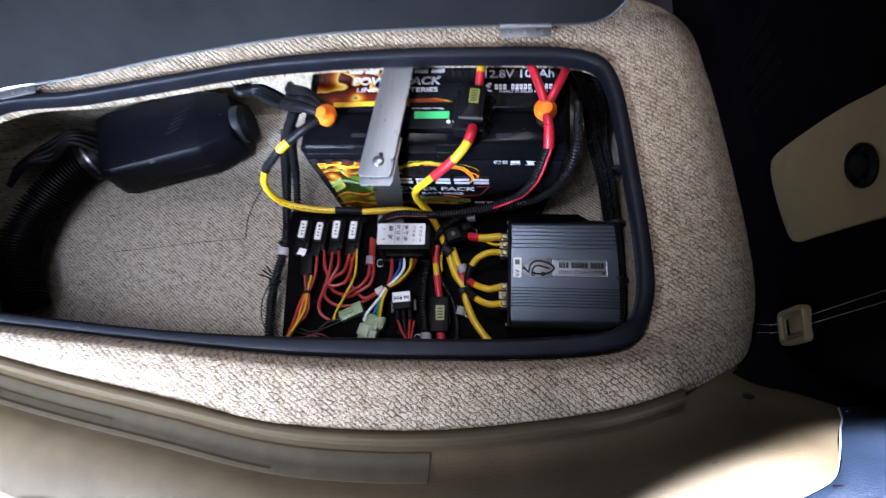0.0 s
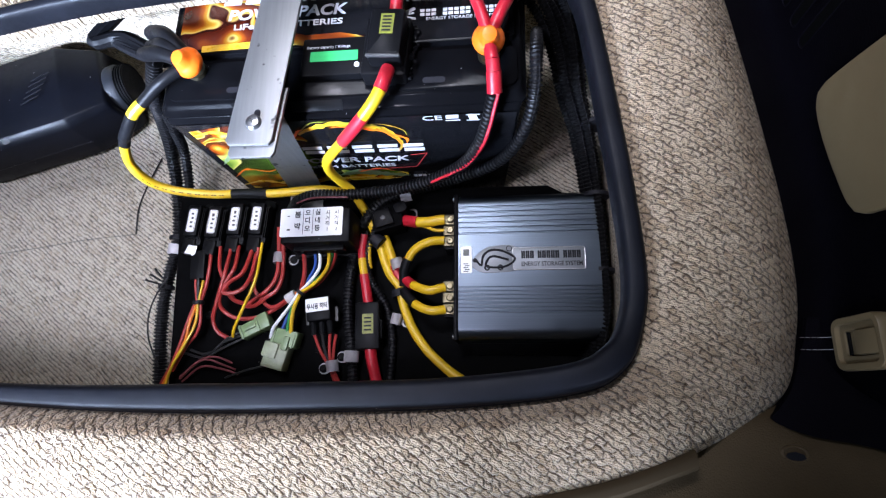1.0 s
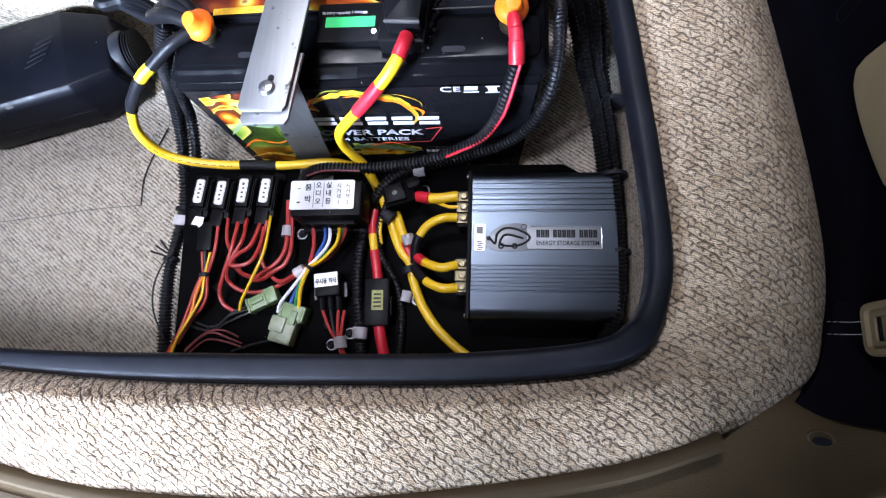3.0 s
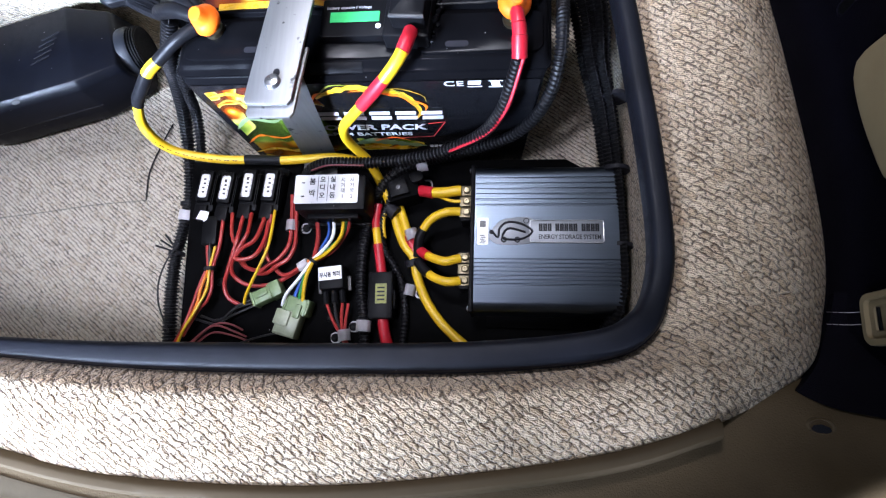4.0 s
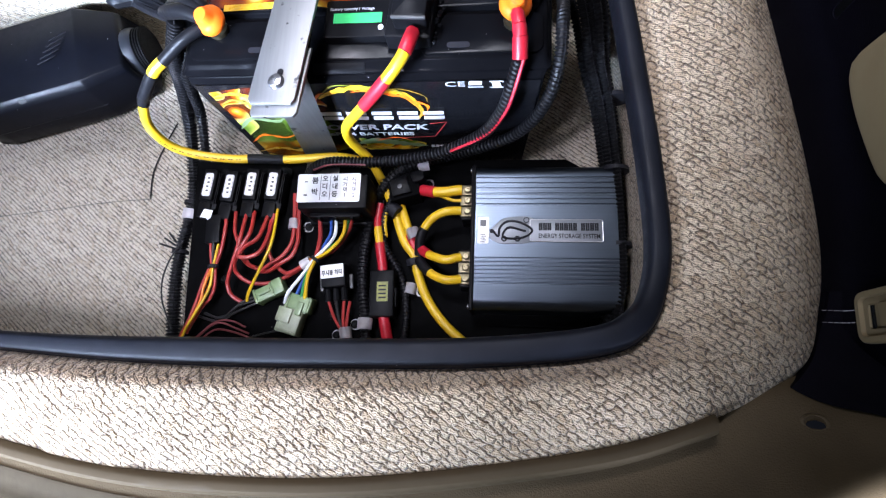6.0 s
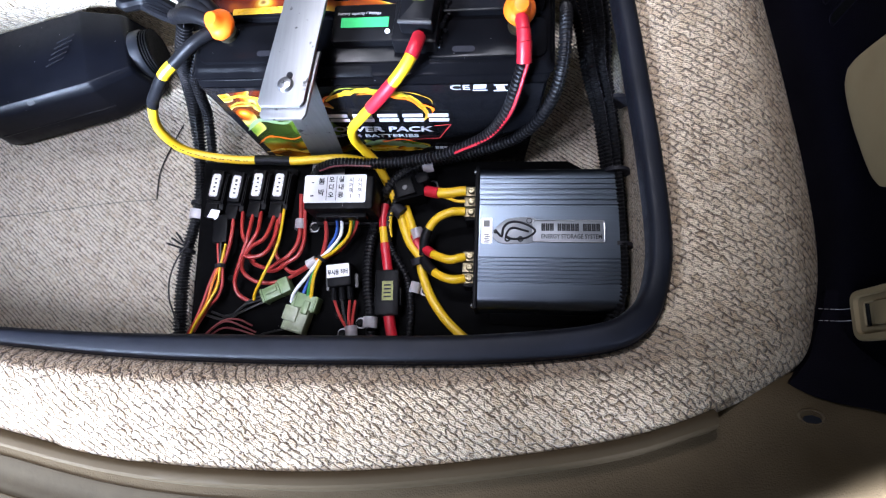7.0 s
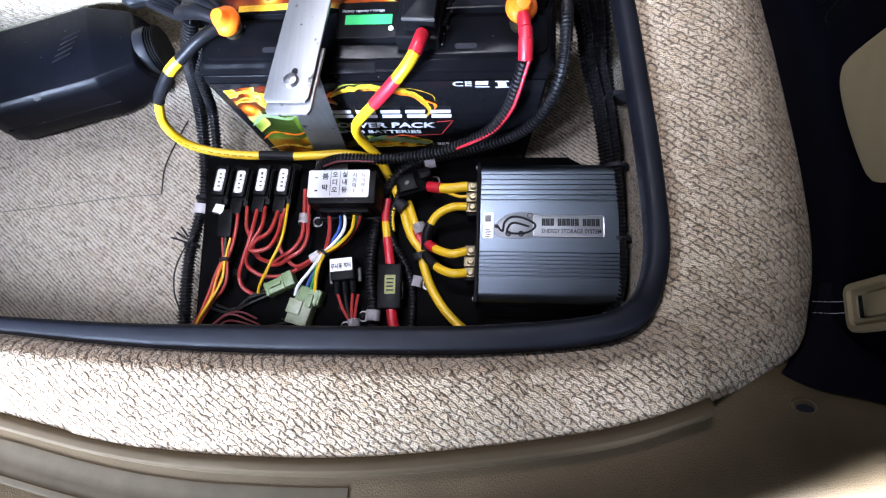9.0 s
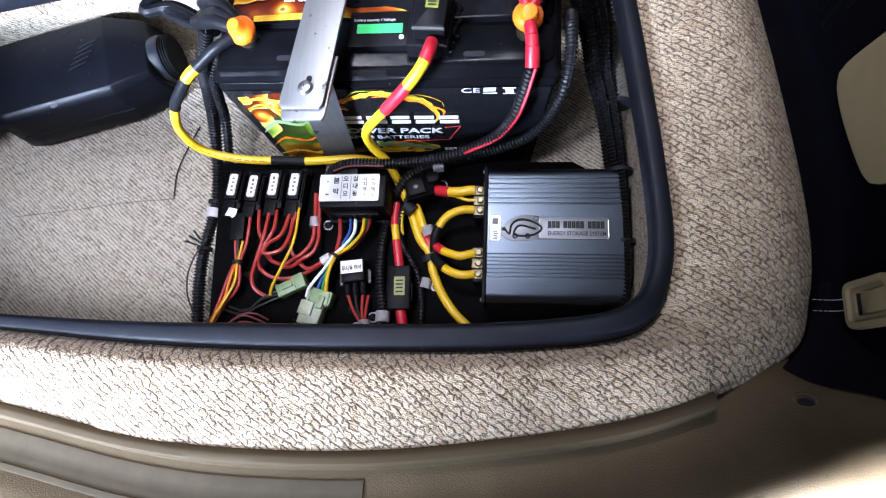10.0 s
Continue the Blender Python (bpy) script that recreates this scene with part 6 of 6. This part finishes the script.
# small wires on the board
WIRES = [
    ("red_wire", RED, 0.0021, [(-0.185, -0.088, 0.080), (-0.181, -0.116, 0.085), (-0.182, -0.136, 0.085), (-0.189, -0.155, 0.080)]),
    ("red_wire", RED, 0.0021, [(-0.174, -0.090, 0.080), (-0.167, -0.116, 0.088), (-0.161, -0.129, 0.088), (-0.160, -0.138, 0.080), (-0.150, -0.153, 0.075)]),
    ("red_wire", RED, 0.0023, [(-0.160, -0.088, 0.080), (-0.156, -0.128, 0.095), (-0.164, -0.157, 0.090), (-0.170, -0.175, 0.082), (-0.165, -0.188, 0.078), (-0.150, -0.196, 0.076)]),
    ("red_wire", RED, 0.0023, [(-0.151, -0.090, 0.080), (-0.142, -0.119, 0.100), (-0.151, -0.139, 0.100), (-0.161, -0.154, 0.090), (-0.159, -0.165, 0.082), (-0.143, -0.173, 0.078), (-0.119, -0.171, 0.076), (-0.096, -0.160, 0.078), (-0.082, -0.151, 0.082)]),
    ("red_wire", RED, 0.0024, [(-0.133, -0.095, 0.082), (-0.133, -0.125, 0.098), (-0.146, -0.136, 0.100), (-0.152, -0.147, 0.100), (-0.140, -0.148, 0.100), (-0.129, -0.141, 0.098), (-0.126, -0.122, 0.090), (-0.128, -0.100, 0.082)]),
    ("red_wire", RED, 0.0023, [(-0.126, -0.092, 0.082), (-0.127, -0.134, 0.082), (-0.118, -0.150, 0.080), (-0.103, -0.161, 0.080), (-0.084, -0.152, 0.082)]),
    ("red_wire", RED, 0.0024, [(-0.100, -0.070, 0.090), (-0.101, -0.106, 0.080), (-0.101, -0.127, 0.082), (-0.108, -0.142, 0.085), (-0.121, -0.150, 0.082), (-0.133, -0.156, 0.078), (-0.151, -0.152, 0.076), (-0.164, -0.140, 0.076)]),
    ("red_wire", RED, 0.0024, [(-0.096, -0.072, 0.088), (-0.0955, -0.107, 0.080), (-0.093, -0.127, 0.084), (-0.097, -0.143, 0.087), (-0.109, -0.151, 0.086), (-0.124, -0.159, 0.080), (-0.138, -0.159, 0.076)]),
    ("yellow_wire", YELLOW, 0.0017, [(-0.123, -0.086, 0.080), (-0.116, -0.132, 0.100), (-0.129, -0.163, 0.095), (-0.142, -0.185, 0.085), (-0.145, -0.194, 0.080)]),
    ("orange_wire", ORANGE_WIRE, 0.0017, [(-0.190, -0.157, 0.080), (-0.192, -0.182, 0.082), (-0.201, -0.207, 0.082), (-0.216, -0.231, 0.078), (-0.222, -0.250, 0.075)]),
    ("orange_wire", ORANGE_WIRE, 0.0017, [(-0.192, -0.157, 0.082), (-0.194, -0.180, 0.088), (-0.198, -0.199, 0.085), (-0.211, -0.223, 0.080), (-0.224, -0.248, 0.075)]),
    ("yellow_wire", YELLOW, 0.0015, [(-0.188, -0.130, 0.082), (-0.190, -0.157, 0.083), (-0.189, -0.181, 0.085), (-0.199, -0.205, 0.085), (-0.213, -0.228, 0.080), (-0.220, -0.250, 0.076)]),
    ("red_wire", RED, 0.0018, [(-0.189, -0.156, 0.080), (-0.185, -0.179, 0.082), (-0.190, -0.193, 0.080), (-0.199, -0.203, 0.078), (-0.214, -0.232, 0.076)]),
    ("red_wire", RED, 0.0018, [(-0.195, -0.155, 0.080), (-0.201, -0.175, 0.080), (-0.205, -0.195, 0.080), (-0.212, -0.221, 0.080), (-0.226, -0.246, 0.075)]),
    ("black_wire", DARK_WIRE, 0.0016, [(-0.197, -0.120, 0.078), (-0.193, -0.132, 0.084), (-0.192, -0.157, 0.080)]),
    ("red_wire", RED, 0.0017, [(-0.201, -0.118, 0.078), (-0.197, -0.135, 0.082), (-0.193, -0.155, 0.081)]),
    ("red_wire", RED, 0.0025, [(-0.065, -0.096, 0.100), (-0.064, -0.121, 0.092), (-0.069, -0.143, 0.085)]),
    ("white_wire", WHITE_WIRE, 0.0019, [(-0.046, -0.096, 0.100), (-0.046, -0.119, 0.096), (-0.058, -0.134, 0.090), (-0.070, -0.144, 0.086)]),
    ("yellow_wire", YELLOW, 0.0020, [(-0.035, -0.095, 0.100), (-0.037, -0.119, 0.096), (-0.053, -0.137, 0.091), (-0.069, -0.145, 0.087)]),
    ("blue_wire", BLUE_WIRE, 0.0018, [(-0.052, -0.096, 0.100), (-0.053, -0.114, 0.090), (-0.059, -0.126, 0.086), (-0.071, -0.142, 0.082)]),
    ("green_wire", GREEN_WIRE, 0.0018, [(-0.031, -0.095, 0.100), (-0.036, -0.115, 0.092), (-0.050, -0.131, 0.089), (-0.070, -0.143, 0.083)]),
    ("red_wire", RED, 0.0020, [(-0.026, -0.095, 0.100), (-0.033, -0.113, 0.090), (-0.048, -0.133, 0.085), (-0.069, -0.145, 0.082)]),
    ("white_wire", WHITE_WIRE, 0.0019, [(-0.070, -0.144, 0.086), (-0.081, -0.165, 0.090), (-0.094, -0.184, 0.090), (-0.099, -0.195, 0.084)]),
    ("blue_wire", BLUE_WIRE, 0.0019, [(-0.071, -0.144, 0.082), (-0.080, -0.166, 0.085), (-0.090, -0.194, 0.082)]),
    ("green_wire", GREEN_WIRE, 0.0019, [(-0.070, -0.144, 0.083), (-0.077, -0.167, 0.088), (-0.082, -0.194, 0.083)]),
    ("yellow_wire", YELLOW, 0.0021, [(-0.069, -0.145, 0.086), (-0.074, -0.167, 0.090), (-0.077, -0.194, 0.083)]),
    ("orange_wire", ORANGE_WIRE, 0.0022, [(-0.070, -0.145, 0.084), (-0.078, -0.147, 0.084), (-0.087, -0.153, 0.082)]),
    ("grey_wire", DARK_WIRE, 0.0014, [(-0.136, -0.192, 0.078), (-0.157, -0.200, 0.078), (-0.175, -0.213, 0.074), (-0.200, -0.208, 0.069)]),
    ("grey_wire", DARK_WIRE, 0.0014, [(-0.135, -0.195, 0.076), (-0.154, -0.205, 0.078), (-0.166, -0.210, 0.074), (-0.181, -0.217, 0.072), (-0.217, -0.209, 0.0675)]),
    ("grey_wire", DARK_WIRE, 0.0013, [(-0.138, -0.189, 0.079), (-0.154, -0.197, 0.079), (-0.168, -0.209, 0.073), (-0.186, -0.213, 0.069)]),
    ("pink_wire", PINK_WIRE, 0.0011, [(-0.208, -0.240, 0.069), (-0.185, -0.223, 0.078), (-0.172, -0.219, 0.078), (-0.156, -0.224, 0.075), (-0.143, -0.229, 0.069)]),
    ("pink_wire", PINK_WIRE, 0.0011, [(-0.208, -0.238, 0.069), (-0.182, -0.219, 0.076), (-0.163, -0.216, 0.076), (-0.148, -0.222, 0.069)]),
    ("pink_wire", PINK_WIRE, 0.0011, [(-0.205, -0.243, 0.069), (-0.182, -0.227, 0.074), (-0.160, -0.228, 0.073), (-0.140, -0.234, 0.068)]),
    ("grey_wire", DARK_WIRE, 0.0011, [(-0.155, -0.238, 0.068), (-0.129, -0.230, 0.074), (-0.106, -0.224, 0.074)]),
    ("red_wire", RED, 0.0017, [(-0.051, -0.190, 0.082), (-0.043, -0.208, 0.080), (-0.032, -0.226, 0.077), (-0.024, -0.250, 0.070)]),
    ("red_wire", RED, 0.0017, [(-0.033, -0.190, 0.082), (-0.033, -0.208, 0.080), (-0.030, -0.226, 0.078), (-0.022, -0.250, 0.070)]),
    ("red_wire", RED, 0.0017, [(-0.027, -0.190, 0.080), (-0.029, -0.208, 0.078), (-0.028, -0.226, 0.077), (-0.018, -0.250, 0.070)]),
    ("black_wire", DARK_WIRE, 0.0016, [(-0.042, -0.190, 0.082), (-0.038, -0.208, 0.080), (-0.031, -0.226, 0.076), (-0.026, -0.250, 0.070)]),
]
WORDS = {"red_wire": "thin red wire on the board", "yellow_wire": "thin yellow wire on the board", "orange_wire": "thin orange wire on the board", "black_wire": "thin dark wire on the board", "white_wire": "thin white wire on the board",
         "blue_wire": "thin blue wire on the board", "green_wire": "thin green wire on the board", "grey_wire": "thin dark grey wire on the board", "pink_wire": "thin dull pink wire on the board"}
for name, mat, r, pts in WIRES:
    solid(name, bm_tube(away(pts, pts[0]), r, 0.003, 8), mat, WORDS[name], "wire", "board wiring", m=Matrix.Translation(pts[0]))

# screws in the board
for x, y in ((-0.093, -0.1055), (0.046, -0.047), (-0.185, -0.168), (0.048, -0.1765), (-0.022, -0.213), (0.0, -0.072), (-0.128, -0.032), (-0.05, -0.205)):
    solid("board_screw", bm_lathe([(0.0046, 0.0), (0.0042, 0.0016), (0.0020, 0.0026), (0.0, 0.0018)], 14), PLASTIC_BLACK, "black pan-head screw in the board", "screw", "board screws", m=pose(x, y, 0.0655))

# ---- parking heater ----
heater = thing("parking_heater", pose(-0.4640, 0.127, 0.0015, 0, 0, 16), "black plastic parking heater lying on the bin carpet", "heater")


def heater_case():
    """A long roof-shaped housing: flat dark top, blunt ridges, sides that spread to the floor, tapered towards the outlet."""
    bm = bmesh.new()
    sec = [(-0.050, 0.0), (-0.067, 0.010), (-0.066, 0.028), (-0.0635, 0.0715), (-0.0555, 0.0830), (0.0505, 0.0915), (0.0565, 0.083), (0.066, 0.028), (0.067, 0.010), (0.050, 0.0)]
    rows = []
    for x, k, kz, lift in ((-0.150, 0.78, 0.80, 0.006), (-0.140, 0.94, 0.96, 0.0), (-0.120, 1.0, 1.0, 0.0), (0.036, 1.0, 1.0, 0.0), (0.040, 0.985, 0.992, 0.0), (0.086, 0.74, 0.84, 0.004), (0.090, 0.68, 0.80, 0.005)):
        rows.append([bm.verts.new((x + (0.012 * (0.09 - v) / 0.09 if x > 0.05 else 0.0), u * k, v * kz + lift)) for u, v in sec])
    for a, b in zip(rows, rows[1:]):
        for k in range(len(a)):
            l = (k + 1) % len(a)
            bm.faces.new((a[k], a[l], b[l], b[k]))
    bm.faces.new(rows[0])
    bm.faces.new(rows[-1][::-1])
    bmesh.ops.bevel(bm, geom=bm.edges[:], offset=0.0011, segments=1, profile=0.5, affect="EDGES")
    return bm


part("case", heater_case(), HEATER_BLACK, heater)
part("outlet", bm_lathe([(0.029, 0.0), (0.033, 0.002), (0.0335, 0.012), (0.0315, 0.016), (0.0285, 0.014), (0.0285, 0.003), (0.0, 0.003)], 32, pose(0.088, -0.006, 0.045, 0, 90, 0)), OUTLET_GREY, heater, "round ribbed air outlet")
for i in range(4):
    part("outlet_ring", bm_lathe([(0.0275, 0.0), (0.0310, 0.0008), (0.0310, 0.0022), (0.0275, 0.003)], 28, pose(0.102 + i * 0.0036, -0.006, 0.045, 0, 90, 0)), LOOM, heater)
part("outlet_core", bm_lathe([(0.0, 0.0), (0.0280, 0.0), (0.0280, 0.018), (0.0, 0.018)], 24, pose(0.098, -0.006, 0.045, 0, 90, 0)), LOOM, heater)
for i in range(5):
    part("vent", bm_box((0, 0, 0), (0.026, 0.0016, 0.0010), 0.0003, pose(0.014 - 0.004 * i, 0.014 - 0.008 * i, 0.0906, 0, 0, 14)), INK, heater)
part("seam_rib", bm_box((-0.045, 0, 0), (0.17, 0.0022, 0.0020), 0.0007, pose(0, -0.0648, 0.036, 10, 0, 0)), HEATER_BLACK, heater)
part("scuff", bm_prism(round_rect(0.010, 0.006, 0.0028, 4), 0, 0.0003, pose(-0.048, -0.0592, 0.0785, 55, 0, 10)), GREY_WIRE, heater, "pale scratch on the ridge")
_hm = pose(-0.4640, 0.127, 0.0015, 0, 0, 16)


_p = [tuple(_hm @ Vector((-0.145, 0.0, 0.055))), (-0.655, 0.046, 0.058), (-0.690, -0.002, 0.056), (-0.714, -0.06, 0.055), (-0.712, -0.12, 0.052), (-0.672, -0.19, 0.050)]
duct = thing("air_duct", Matrix.Translation(_p[0]), "black ribbed cold air duct on the heater", "duct")
part("hose", bm_conduit(away(_p, _p[0]), 0.032, 0.006, 24), PLASTIC_BLACK, duct)
_q = [Vector(p) for p in spline(away(_p, _p[0]), 0.004)[2:10]]
part("cuff", tube(bmesh.new(), _q, 0.0345, 24), SLEEVE, duct, "smooth black hose cuff")
part("hose_clip", tube(bmesh.new(), _q[3:5], 0.0357, 24), CHROME, duct, "bright hose clip")
for k in range(4):
    _p = [tuple(_hm @ Vector((-0.14, 0.02 - 0.012 * k, 0.075))), (-0.630, 0.100 - 0.007 * k, 0.105), (-0.665, 0.072 - 0.006 * k, 0.11 - 0.006 * k), (-0.700, 0.050 - 0.004 * k, 0.105), (-0.735, 0.035 - 0.01 * k, 0.09)]
    solid("heater_lead", bm_tube(away(_p, _p[0]), 0.0050, 0.006, 10), SLEEVE, "black lead of the parking heater", "cable", "heater leads", m=Matrix.Translation(_p[0]))
for k in range(4):
    _p = [(-0.345 + 0.02 * k, 0.175, 0.13 + 0.012 * k), (-0.31, 0.150 - 0.006 * k, 0.15 + 0.006 * k), (-0.275, 0.125 + 0.004 * k, 0.165), (-0.235 + 0.006 * k, 0.10, 0.18), (-0.20, 0.085, 0.19)]
    solid("black_lead", bm_tube(away(_p, _p[0]), 0.0055 + 0.0008 * k, 0.006, 10), SLEEVE, "black lead between the heater and the battery", "cable", "black battery leads", m=Matrix.Translation(_p[0]))
_bm = bm_box((0, 0, 0), (0.020, 0.016, 0.012), 0.002)
solid("loose_plug", _bm, GREY_WIRE, "small grey plug between the heater and the battery", "connector", m=pose(-0.235, 0.075, 0.14, 10, 20, 30))

# loose thread and the seam in the bin carpet
_p = [(-0.325, 0.062, 0.0045), (-0.338, 0.030, 0.003), (-0.348, -0.01, 0.003), (-0.3455, -0.049, 0.003)]
solid("loose_thread", bm_tube(away(_p, _p[0]), 0.0009, 0.006, 6), INK, "black thread lying on the bin carpet", "thread", m=Matrix.Translation(_p[0]))
_p = [(-0.346, -0.049, 0.002), (-0.42, -0.056, 0.0016), (-0.50, -0.068, 0.0016), (-0.60, -0.081, 0.0016)]
solid("carpet_seam", bm_tube(away(_p, _p[0]), 0.0005, 0.008, 6), GREY_WIRE, "fine dark seam in the bin carpet", "seam", m=Matrix.Translation(_p[0]))
